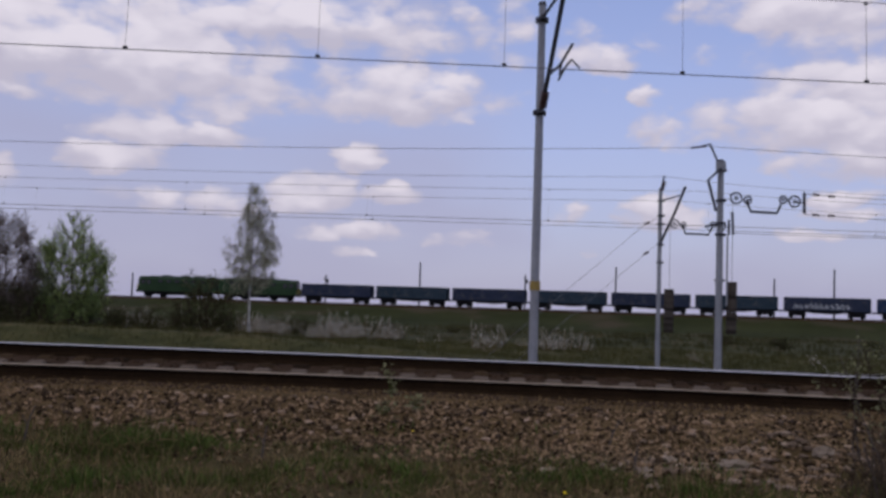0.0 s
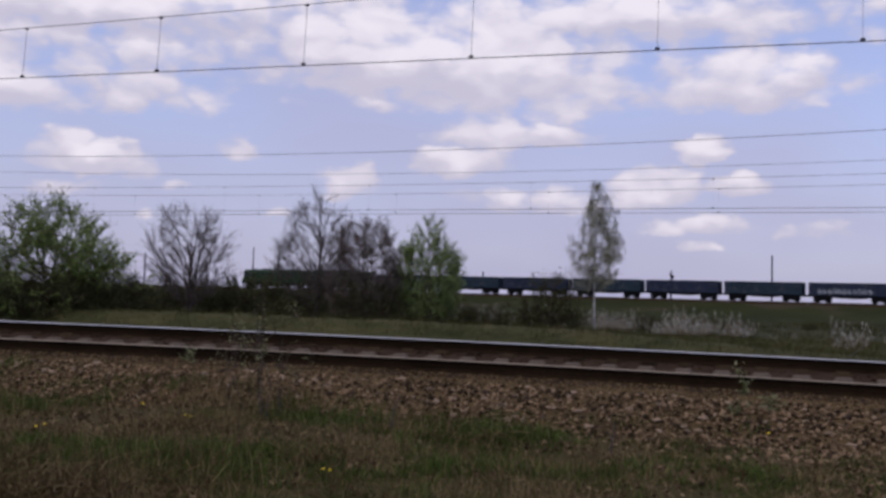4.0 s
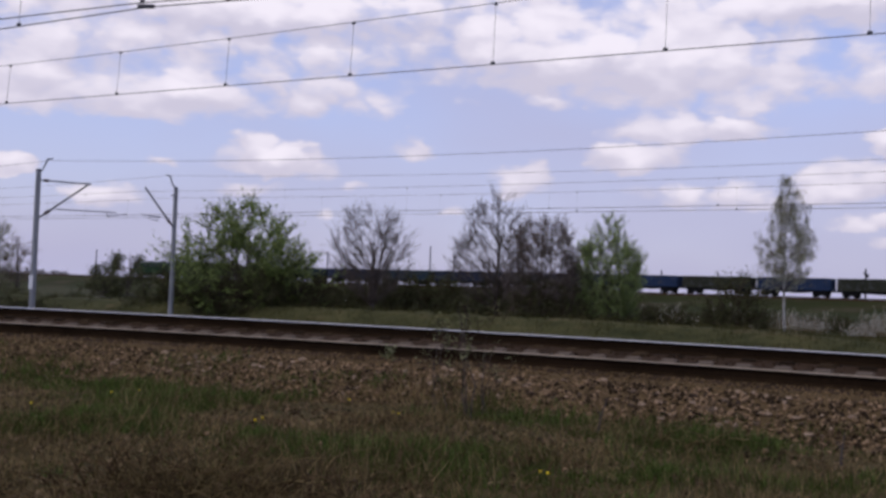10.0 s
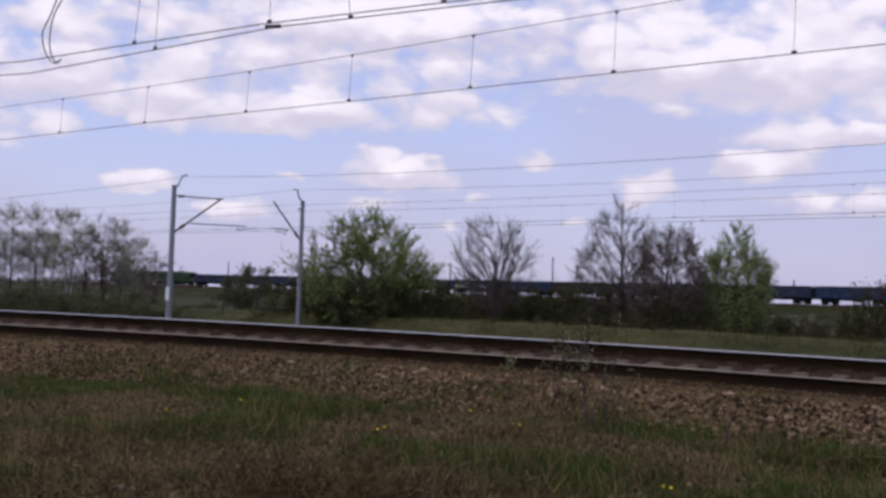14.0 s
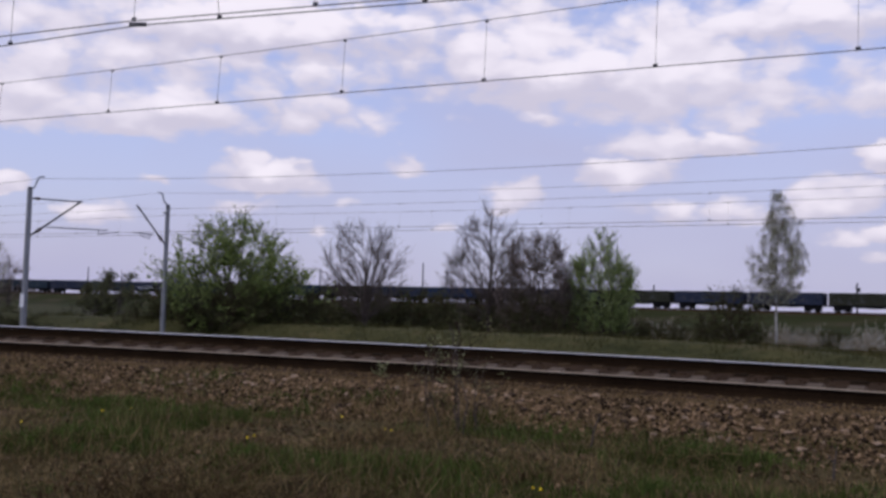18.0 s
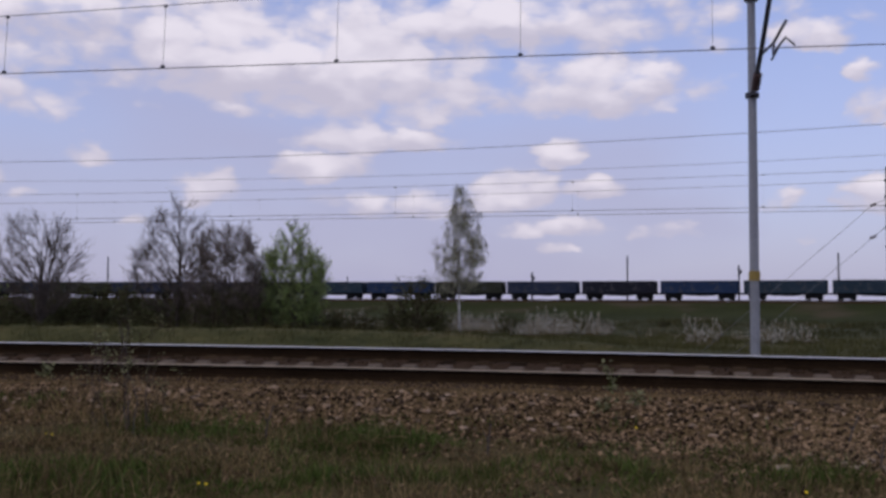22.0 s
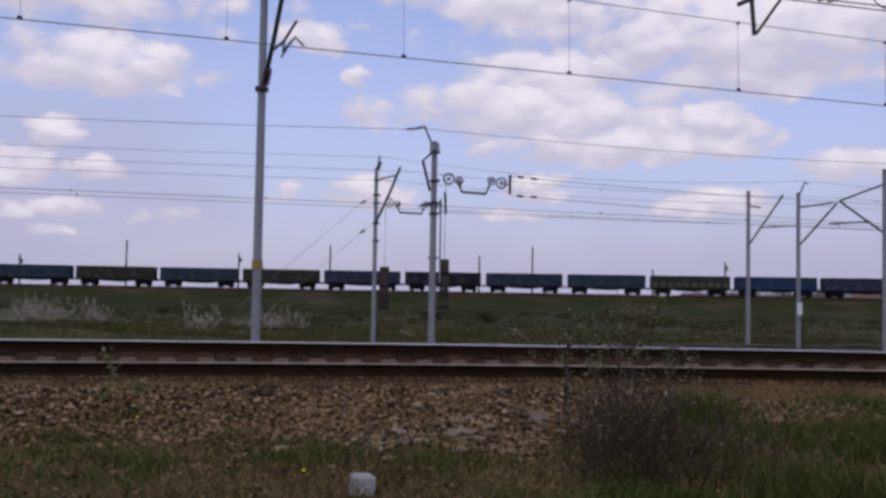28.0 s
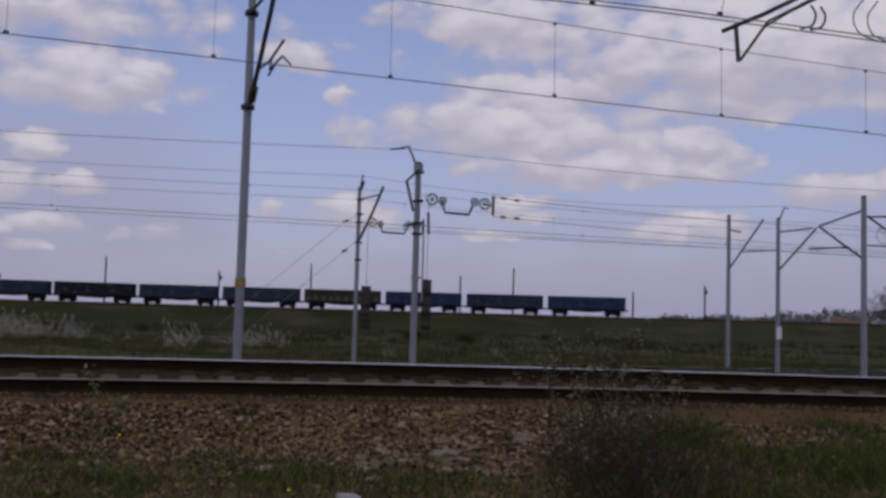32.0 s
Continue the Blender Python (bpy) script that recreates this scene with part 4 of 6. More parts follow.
def catenary_wire(owner, name, pts, r, sag=0.0, material="wire", label=""):
    out = []
    for a, b in zip(pts, pts[1:]):
        a, b = Vector(a), Vector(b)
        n = max(2, int((b - a).length / 3))
        out += [a.lerp(b, i / n) - Vector((0, 0, sag * 4 * (i / n) * (1 - i / n))) for i in range(n)]
    out.append(Vector(pts[-1]))
    bm = B()
    tube(bm, out, r, 5)
    part(name, bm, material, owner, label)
    return out


def at_x(line, x):
    for a, b in zip(line, line[1:]):
        if a.x <= x <= b.x:
            return a.lerp(b, (x - a.x) / (b.x - a.x))
    return None


def droppers(owner, upper, lower, xs, r=0.0055):
    for x in xs:
        a, b = at_x(upper, x), at_x(lower, x)
        if a and b:
            bm = B()
            tube(bm, [a, b], r, 4)
            box(bm, b + Vector((0, 0, 0.03)), (0.09, 0.04, 0.07))
            box(bm, a - Vector((0, 0, 0.02)), (0.07, 0.04, 0.06))
            part("dropper", bm, "arm", owner)


# overhead line of the second track: one contact wire under a carrying wire
line2 = thing("overhead_line", pose(0, 0, 0), "single contact wire hung by droppers from a carrying wire", "overhead line")
c2 = catenary_wire(line2, "contact_wire", [(-62, 18.5, 6.8), (-26.5, 19.28, 6.79), (2.6, 20.02, 6.63), (17.5, 20.45, 6.57), (60, 21.6, 6.5)], 0.012)
m2 = catenary_wire(line2, "carrying_wire", [(-60, 18.5, 8.6), (2.45, 20.1, 8.45)], 0.010, 0.55)
m2 += catenary_wire(line2, "carrying_wire", [(2.45, 20.1, 8.45), (64, 21.6, 8.75)], 0.010, 0.45)
droppers(line2, m2, c2, DROP2)
# overhead line of the curved track: two contact wires
line1 = thing("overhead_line", pose(0, 0, 0), "twin contact wires over the curved track", "overhead line")
c1a = catenary_wire(line1, "contact_wire", [(-46, 4.2, 6.3), (-20.5, 11.6, 6.42), (-15, 13.43, 6.92), (-4, 15.4, 6.95), (8.3, 14.62, 6.94), (13.1, 13.72, 6.63), (40, 5.0, 6.4)], 0.013)
c1b = catenary_wire(line1, "contact_wire", [(-46, 4.3, 6.05), (-20.5, 11.79, 6.2), (-14.7, 13.55, 6.85), (-4, 15.55, 6.9), (8.3, 14.8, 6.93), (13.1, 13.9, 6.62), (40, 5.2, 6.35)], 0.013)
m1 = catenary_wire(line1, "carrying_wire", [(-46, 4.3, 8.6), (-15, 13.5, 8.7), (11.0, 13.6, 8.6), (40, 5.1, 8.6)], 0.012, 0.3)
droppers(line1, m1, c1a, (-17.8, -14.8, -11, -7, -3, 1, 5, 9.2, 15, 18))
droppers(line1, m1, c1b, (-17.4, -13, -9, -5, -1, 3, 7, 14, 17))
bm = B()
box(bm, (-14.75, 13.52, 6.86), (0.34, 0.06, 0.07), 0.01, 0.4)
part("clamp", bm, "arm", line1)
bm = B()
for k in range(2):
    tube(bm, rounded([(-20.1 + 0.3 * k, 12.15, 8.0), (-20.3 + 0.15 * k, 12.1, 7.55), (-20.5 + 0.3 * k, 12.05, 7.15), (-20.45 + 0.2 * k, 12.1, 6.75), (-20.1 + 0.1 * k, 12.1, 6.45), (-19.8, 12.1, 6.5)]), 0.016, 5)
part("jumper_loop", bm, "wire", line1)
# overhead lines of the two tracks behind
for y, zc, zm, lab in ((46.3, 5.98, 7.5, "nearer"), (50.0, 6.12, 7.45, "farther")):
    ln = thing("overhead_line", pose(0, 0, 0), "thin contact wire and carrying wire between rows of masts", "overhead line")
    lo = catenary_wire(ln, "contact_wire", [(-112, y, zc - 0.1), (-50, y, zc - 0.12), (12, y, zc + 0.05), (38, y, zc), (100, y, zc)], 0.014)
    up = catenary_wire(ln, "carrying_wire", [(-112, y, zm), (-50, y, zm - 0.1), (12, y, zm + 0.15), (36, y, zm), (98, y, zm)], 0.010, 0.30)
    droppers(ln, up, lo, np.arange(-80, 70, 8.5), 0.002)
catenary_wire(line2, "feeder_wire", [(-112, 39, 8.4), (-49.1, 39, 8.45), (9.8, 39, 8.42)], 0.012, 0.68)
feeders = thing("feeder_line", pose(0, 0, 0), "thin grey feeder wires along the mast tops", "power line")
catenary_wire(feeders, "feeder_wire", [(10.4, 39, 8.5), (39.1, 41.8, 8.9), (110, 45, 8.6)], 0.012, 0.25)
catenary_wire(feeders, "feeder_wire", [(-112, 52.7, 9.2), (-53.4, 52.7, 9.3), (12.0, 52.7, 9.2), (35.5, 47.9, 8.55), (100, 50, 8.6)], 0.011, 0.6)
catenary_wire(feeders, "tension_wire", [(14.34, 39, 6.72), (36, 45.0, 7.1), (90, 46.2, 7.2)], 0.014, 0.1)
catenary_wire(feeders, "tension_wire", [(14.34, 39, 5.92), (36, 45.2, 6.05), (90, 46.2, 6.0)], 0.014, 0.05)
catenary_wire(feeders, "tension_wire", [(15.3, 52.7, 6.3), (35.5, 49.8, 6.15), (90, 50.2, 6.1)], 0.014, 0.05)


# ---- far masts on the embankment ----
def far_mast(az, el, side=4.2, arm_on=False, r=0.17):
    s = far_s(az)
    x, y, h = far_at(s)
    x, y = x + math.sin(h) * side, y - math.cos(h) * side
    top = 1.6 + math.hypot(x, y) * math.tan(radians(el))
    m = mast("far_mast", x, y, top, r, "slim dark mast beside the embankment track", "far_mast", 1.9, "masts on the embankment")
    if arm_on:
        o = m.matrix_basis.translation
        bm = B()
        tube(bm, [(0, 0, top - o.z - 1.2), (-1.2 * math.sin(h) * side / abs(side), 1.2 * math.cos(h) * side / abs(side), top - o.z - 0.6)], 0.09, 6)
        box(bm, (0.25, 0, top - o.z - 1.1), (0.5, 0.3, 0.7), 0.05)
        part("insulated_arm", bm, "arm", m)
    return m


for az, el, ar in FAR_MASTS:
    far_mast(az, el, 4.2, ar)

# ---- train ----


def wheelset(parent, x, r=0.46):
    for y in (-0.75, 0.75):
        bm = B()
        disc(bm, (x, y, r), (0, 1, 0), r, 0.13, 18)
        disc(bm, (x, y * 1.06, r), (0, 1, 0), r * 0.35, 0.14, 10)
        part("wheel", bm, "under", parent)


def bogie(parent, x, base=1.8, r=0.46):
    bm = B()
    for y in (-1.0, 1.0):
        box(bm, (x, y, r + 0.22), (base + 0.8, 0.2, 0.62), 0.1)
        for k in (-base / 2, base / 2):
            box(bm, (x + k, y * 1.04, r), (0.36, 0.2, 0.4), 0.05)
        box(bm, (x, y * 1.02, r - 0.05), (0.7, 0.18, 0.35), 0.05)
    box(bm, (x, 0, r + 0.3), (0.9, 2.0, 0.6), 0.04)
    b = part("bogie", bm, "under", parent)
    for k in (-base / 2, base / 2):
        wheelset(b, x + k, r)
    return b


def wagon(colour, label):
    """Open box wagon, 14.04 m over the buffers; x ahead, z from the rail."""
    w = thing("open_wagon", pose(0, 0, 0), label, "freight wagon", "wagons of the coal train")
    L, W, z0, z1 = 12.95, 2.9, 1.2, 3.22
    bm = B()
    box(bm, (0, 0, 1.17), (L, 2.6, 0.14), 0.02)
    for y in (-1.1, 1.1):
        box(bm, (0, y, 1.02), (L, 0.14, 0.26), 0.02)
    box(bm, (0, 0, 1.0), (L - 4, 0.5, 0.32), 0.03)
    # fish-bellied middle of the sole bars
    for y in (-1.15, 1.15):
        box(bm, (0, y, 0.86), (4.4, 0.1, 0.22), 0.03)
    part("underframe", bm, "under", w)
    for y in (-W / 2, W / 2):
        bm = B()
        box(bm, (0, y, (z0 + z1) / 2), (L, 0.05, z1 - z0), 0.01)
        s = 1 if y > 0 else -1
        for k in range(11):
            box(bm, (-L / 2 + 0.12 + k * (L - 0.24) / 10, y + 0.06 * s, (z0 + z1) / 2), (0.13, 0.09, z1 - z0), 0.015)
        for z, h in ((z1, 0.14), (z0 + 0.05, 0.12), (z0 + 1.0, 0.07)):
            box(bm, (0, y + 0.05 * s, z), (L, 0.13, h), 0.015)
        part("side_wall", bm, colour, w)
    for x in (-L / 2, L / 2):
        bm = B()
        box(bm, (x, 0, (z0 + z1) / 2), (0.06, W, z1 - z0 + 0.05), 0.01)
        for y in (-1.0, -0.35, 0.35, 1.0):
            box(bm, (x + math.copysign(0.06, x), y, (z0 + z1) / 2), (0.09, 0.12, z1 - z0), 0.015)
        part("end_wall", bm, colour, w)
    bm = B()
    box(bm, (0, 0, 1.9), (L - 0.2, W - 0.15, 1.6), 0.15)
    part("coal_load", bm, "coal", w)
    for x in (-4.5, 4.5):
        bogie(w, x)
    for x in (-6.75, 6.75):
        for y in (-0.87, 0.87):
            bm = tube(B(), [(x - math.copysign(0.3, x), y, 1.06), (x + math.copysign(0.2, x), y, 1.06), (x + math.copysign(0.2, x), y, 1.06), (x + math.copysign(0.25, x), y, 1.06)], [0.09, 0.09, 0.22, 0.22], 8)
            part("buffer", bm, "under", w)
        part("coupling", box(B(), (x, 0, 1.0), (0.55, 0.08, 0.08)), "under", w)
    part("brake_box", box(B(), (5.2, -1.25, 1.0), (0.3, 0.3, 0.35), 0.05), "under", w)
    part("air_tank", tube(B(), [(-1.5, -0.6, 0.85), (0.4, -0.6, 0.85)], 0.18, 10), "under", w)
    return w


def loco_section(front):
    """One half of the twin locomotive, 15.6 m long; front: +1 cab ahead, -1 cab behind."""
    w = thing("locomotive_section", pose(0, 0, 0), "dirty green electric locomotive half with a grey roof", "locomotive", "locomotive halves")
    L, W = 15.0, 2.95
    prof = [(-W / 2, 1.05), (-W / 2, 3.25), (-W / 2 + 0.18, 3.6), (-0.75, 3.82), (0.75, 3.82), (W / 2 - 0.18, 3.6), (W / 2, 3.25), (W / 2, 1.05)]
    xs = [(-L / 2 * front, 1.0), ((L / 2 - 1.2) * front, 1.0), ((L / 2 - 0.35) * front, 0.97), (L / 2 * front, 0.9)]
    bm = B()
    rings = []
    for i, (x, k) in enumerate(xs):
        rings.append([bm.verts.new((x - (0.5 * front if i == 3 and z > 2.3 else 0), y * k, 1.05 + (z - 1.05) * (k if i == 3 else 1))) for y, z in prof])
    n = len(prof)
    for r, s in zip(rings, rings[1:]):
        for j in range(n):
            bm.faces.new((r[j], r[(j + 1) % n], s[(j + 1) % n], s[j]))
    bm.faces.new(rings[0])
    bm.faces.new(rings[-1])
    bmesh.ops.recalc_face_normals(bm, faces=bm.faces)
    part("body", bm, "loco_green", w)
    bm = B()
    box(bm, (-0.6 * front, 0, 3.84), (L - 3.4, 1.7, 0.18), 0.05)
    for k in (-4.2, -1.4, 2.2):
        box(bm, (k * front, 0.2, 4.0), (1.5, 1.0, 0.2), 0.05)
    part("roof_gear", bm, "loco_roof", w)
    for y in (-W / 2 - 0.012, W / 2 + 0.012):
        for k, z, h, wd in ((5.2, 2.75, 0.75, 0.7), (6.3, 2.75, 0.75, 0.7), *((q, 2.95, 0.5, 0.9) for q in (-5.0, -3.4, -1.8, -0.2, 1.4, 3.0))):
            part("window", box(B(), (k * front, y, z), (wd, 0.02, h), 0.05), "glass", w)
    part("windscreen", box(B(), ((L / 2 - 0.27) * front, 0, 2.85), (0.42, 2.1, 0.7), 0.05), "glass", w)
    bm = B()
    box(bm, ((L / 2 - 0.02) * front, 0, 1.75), (0.10, 2.66, 0.9), 0.03)
    part("end_panel", bm, "loco_yellow", w, "yellow warning panel")
    bm = B()
    box(bm, (0, 0, 0.95), (L - 0.2, 2.7, 0.3), 0.03)
    box(bm, (0, 0, 0.65), (3.2, 2.4, 0.5), 0.1)
    for x in (-L / 2 - 0.1, L / 2 + 0.1):
        for y in (-0.87, 0.87):
            disc(bm, (x, y, 1.06), (1, 0, 0), 0.22, 0.35, 12)
    part("underframe", bm, "under", w)
    for x in (-4.3, 4.3):
        bogie(w, x, 3.0, 0.6)
    bm = B()
    px = -2.4
    for y in (-0.7, 0.7):
        tube(bm, [(px - 1.1, y, 4.05), (px + 0.15, y * 0.6, 4.75), (px - 0.2, y * 0.9, 5.35)], 0.035, 5)
        tube(bm, [(px + 1.1, y, 4.05), (px - 0.15, y * 0.6, 4.75), (px + 0.2, y * 0.9, 5.35)], 0.035, 5)
    box(bm, (px, 0, 5.38), (0.4, 1.7, 0.06), 0.02)
    part("pantograph", bm, "arm", w, "raised pantograph" if front < 0 else "")
    return w


LOCO_A, LOCO_B = loco_section(1), loco_section(-1)
KINDS = {}
for c, lab in (("wagon_navy", "dark navy open freight wagon loaded with coal"), ("wagon_blue", "bright blue open freight wagon loaded with coal"), ("wagon_teal", "faded teal open freight wagon loaded with coal"), ("wagon_olive", "dirty olive open freight wagon loaded with coal"), ("wagon_grey", "sooty grey open freight wagon loaded with coal")):
    KINDS[c[6]] = wagon(c, lab)
GRAFFITI = wagon("wagon_navy", "navy open wagon with pale sprayed lettering shapes")
bm = B()
rng = random.Random(4)
for k in range(11):
    a = 5.0 - k * 0.78
    h = rng.uniform(0.45, 0.85)
    tube(bm, [(a, 1.56, 1.5 + rng.uniform(0, 0.3)), (a - 0.25, 1.56, 1.6 + h), (a - 0.55, 1.56, 1.5 + h * 0.4), (a - 0.3, 1.56, 1.45)], 0.09, 4)
for v in bm.verts:
    v.co.y = 1.56 + (v.co.y - 1.56) * 0.15
part("spray_paint", bm, "graffiti", GRAFFITI, "pale sprayed shapes")
KINDS["r"] = wagon("wagon_olive", "olive open freight wagon with pale worn panels")
for y in (-1.482, 1.482):
    for k in range(10):
        part("worn_panel", box(B(), (-5.83 + k * 1.295, y, 1.78), (0.8, 0.012, 0.7), 0.004), "worn_paint", KINDS["r"], "pale worn patch of paint")
TRAIN = [(LOCO_A, 15.65), (LOCO_B, 15.65)]
used = set()
for k, c in enumerate(WAGONS):
    src = GRAFFITI if c == "x" else KINDS[c]
    if c in used:
        ob = copy_thing(src, pose(0, 0, 0))
    else:
        ob, _ = src, used.add(c)
    TRAIN.append((ob, 14.04))

# ---- vegetation ----


def fast_tubes(a, b, r0, r1, n=4):
    """Tapered straight pieces from a to b as arrays of vertices and faces."""
    a, b = np.asarray(a, float), np.asarray(b, float)
    d = b - a
    d /= np.linalg.norm(d, axis=1, keepdims=True) + 1e-9
    h = np.where(np.abs(d[:, 2:3]) > 0.9, [[1.0, 0, 0]], [[0, 0, 1.0]])
    u = np.cross(d, h)
    u /= np.linalg.norm(u, axis=1, keepdims=True) + 1e-9
    w = np.cross(d, u)
    rings = []
    for p, rad in ((a, np.asarray(r0)), (b, np.asarray(r1))):
        for k in range(n):
            t = 2 * math.pi * k / n
            rings.append(p + (u * math.cos(t) + w * math.sin(t)) * rad[:, None])
    v = np.stack(rings, 1)
    base = np.arange(len(a))[:, None] * 2 * n
    f = np.concatenate([base + np.array([[k, (k + 1) % n, n + (k + 1) % n, n + k]]) for k in range(n)], 0)
    return v.reshape(-1, 3), f


def leaf_cloud(rng, pts, count, size, jitter, hang=0.0, slim=0.55):
    """Small leaves scattered round points, each a folded pair of triangles."""
    pts = np.asarray(pts, float)
    c = pts[rng.integers(0, len(pts), count)] + rng.normal(0, jitter, (count, 3))
    a = rng.normal(0, 1, (count, 3))
    a[:, 2] = a[:, 2] * 0.6 - hang
    a /= np.linalg.norm(a, axis=1, keepdims=True)
    b = np.cross(a, rng.normal(0, 1, (count, 3)))
    b /= np.linalg.norm(b, axis=1, keepdims=True)
    s = size * rng.uniform(0.6, 1.3, (count, 1))
    v = np.stack([c - a * s, c + b * s * slim, c + a * s, c - b * s * slim], 1).reshape(-1, 3)
    return v, np.arange(count * 4).reshape(-1, 4)


def curve(a, b, d0, n):
    """Points on bowed lines from a to b that leave a in direction d0: arrays (count, n + 1, 3)."""
    t = np.linspace(0, 1, n + 1)[None, :, None]
    c = a + d0 * np.linalg.norm(b - a, axis=1, keepdims=True) * 0.5
    return a[:, None] * (1 - t) ** 2 + c[:, None] * 2 * t * (1 - t) + b[:, None] * t**2


def unit(v):
    return v / (np.linalg.norm(v, axis=-1, keepdims=True) + 1e-9)


def chain(p, r0, r1):
    """Segments along rows of points, tapering from r0 to r1: two ends and two radii."""
    n = p.shape[1] - 1
    t = np.linspace(0, 1, n + 1)
    rr = np.asarray(r0).reshape(-1, 1) * (1 - t) + np.asarray(r1).reshape(-1, 1) * t
    return p[:, :-1].reshape(-1, 3), p[:, 1:].reshape(-1, 3), rr[:, :-1].ravel(), rr[:, 1:].ravel()


def make_tree(name, seed, height, label, bark, radius, shape, low=0.15, limbs=40, twigs=7, reach=0.8, rise=0.9, lift=0.5, stems=1, splay=0.0, leaf=None, leaves=0, size=0.1, jitter=0.1, hang=0.0, thin=0.021, girth=0.012, category="tree", group="", rough=0.28, stray=0.55):
    """A tree grown into an outline: shape gives the half width at each share of the height; limbs curve out of the stems into it."""
    rng = np.random.default_rng(seed)
    t = thing(name, pose(0, 0, 0), label, category, group)
    # stems
    top = np.stack([rng.normal(0, splay, stems), rng.normal(0, splay, stems), height * rng.uniform(0.8, 0.95, stems)], 1)
    top[0] = (0, 0, height * 0.97) if stems == 1 else (*top[0, :2] * 0.5, height * 0.97)
    foot = np.stack([rng.normal(0, 0.12 * (stems > 1), stems), rng.normal(0, 0.12 * (stems > 1), stems), np.full(stems, -0.25)], 1)
    sp = curve(foot, top, unit(np.array([[0, 0, 1.0]]) + rng.normal(0, 0.08, (stems, 3))), 10)
    sp[:, 1:-1] += rng.normal(0, 0.035, sp[:, 1:-1].shape) * np.array([1, 1, 0.2])
    parts = [chain(sp, np.full(stems, girth * height), np.full(stems, thin))]
    # limbs
    u = low + (1 - low) * rng.uniform(0.02, 1, limbs * 6)
    u = u[rng.uniform(0, 1, limbs * 6) < np.array([shape(v) for v in u]) ** 1.7 + 0.04]
    u = np.resize(u, limbs)
    ang = rng.uniform(0, 2 * math.pi, limbs)
    lobe = 1 + rough * np.sin(3 * ang + 7 * u + seed) + rng.normal(0, rough * 0.5, limbs)
    rad = radius * np.array([shape(v) for v in u]) * np.sqrt(rng.uniform(0.4, 1, limbs)) * np.clip(lobe, 0.5, 1.5)
    end = np.stack([rad * np.cos(ang), rad * np.sin(ang), u * height], 1)
    which = rng.integers(0, stems, limbs)
    za = np.clip(end[:, 2] - rise * rad, low * height * 0.6, height * 0.9)
    k = np.clip((za + 0.25) / (sp[which, -1, 2] + 0.25), 0, 0.97) * 10
    i = k.astype(int)
    att = sp[which, i] + (sp[which, np.minimum(i + 1, 10)] - sp[which, i]) * (k - i)[:, None]
    # every sixth limb is a bough; the others leave the nearest stem or bough below them
    nb = max(4, limbs // 6)
    bp0 = curve(att[:nb], end[:nb], unit(unit(end[:nb] - att[:nb]) * np.array([1.06, 1.06, 0.92])), 8)
    pool0 = np.concatenate([bp0[:, 2:8].reshape(-1, 3), sp[:, 2:10].reshape(-1, 3)])
    gap = end[nb:, None] - pool0[None]
    far = np.linalg.norm(gap, axis=2)
    cost = far + np.where(gap[..., 2] < 0.35 * far, 2.0 + far, 0.0) + np.where(far < 0.5, 1.0, 0.0)
    att[nb:] = pool0[np.argmin(cost, axis=1)]
    lp = curve(att, end, unit(unit(end - att) * np.array([1.06, 1.06, 0.92])), 5)
    lp[:, 1:-1] += rng.normal(0, 0.05, lp[:, 1:-1].shape)
    ln = np.linalg.norm(end - att, axis=1)
    heft = np.where(np.arange(limbs) < nb, 0.016, 0.009)
    parts.append(chain(lp, np.maximum(heft * ln, thin * 1.4), np.full(limbs, thin)))
    # twigs along the outer part of every limb
    n = limbs * twigs
    w = np.repeat(np.arange(limbs), twigs)
    f = rng.uniform(0.25, 1.0, n) * 5
    j = np.minimum(f.astype(int), 4)
    tp = lp[w, j] + (lp[w, j + 1] - lp[w, j]) * (f - j)[:, None]
    td = unit(unit(lp[w, j + 1] - lp[w, j]) + rng.normal(0, stray, (n, 3)) + np.array([0, 0, lift]))
    if hang:
        te = tp + unit(td * np.array([1, 1, 0.3])) * reach * 0.35 * rng.uniform(0.4, 1.2, (n, 1)) + np.array([0, 0, -1.0]) * reach * hang * rng.uniform(0.3, 1.2, (n, 1))
    else:
        te = tp + td * reach * rng.uniform(0.4, 1.2, (n, 1))
    tq = curve(tp, te, td, 2)
    parts.append(chain(tq, np.full(n, thin), np.full(n, thin * 0.7)))
    # side shoots
    m = n * 2
    v = np.repeat(np.arange(n), 2)
    g = rng.uniform(0.3, 0.95, (m, 1))
    bp = tp[v] + (te[v] - tp[v]) * g
    bd = unit(unit(te[v] - tp[v]) + rng.normal(0, stray + 0.05, (m, 3)) + np.array([0, 0, lift * 0.6 - hang]))
    be = bp + bd * reach * 0.5 * rng.uniform(0.4, 1.1, (m, 1))
    parts.append((bp, be, np.full(m, thin * 0.75), np.full(m, thin * 0.5)))
    if stems <= 6:
        taper = np.linspace(girth * height, thin, 11).tolist()
        for line in sp:
            part("trunk" if stems == 1 else "stem", tube(B(), [Vector(q) for q in line], taper, 6), bark[0], t)
    else:
        tagged(part("stalkwork", soup("stalkwork", *fast_tubes(*parts[0], 5)), bark[0], t), kind="stuff")
    tagged(part("branchwork", soup("branchwork", *fast_tubes(*[np.concatenate(c) for c in zip(*parts[1:])], 3)), bark[1], t), kind="stuff")
    if leaf:
        pool = np.concatenate([te, be, (tp + te) / 2, bp])
        tagged(part("crown", soup("crown", *leaf_cloud(rng, pool, leaves, size, jitter, hang)), leaf, t), kind="stuff")
    return t


GZ = -0.95
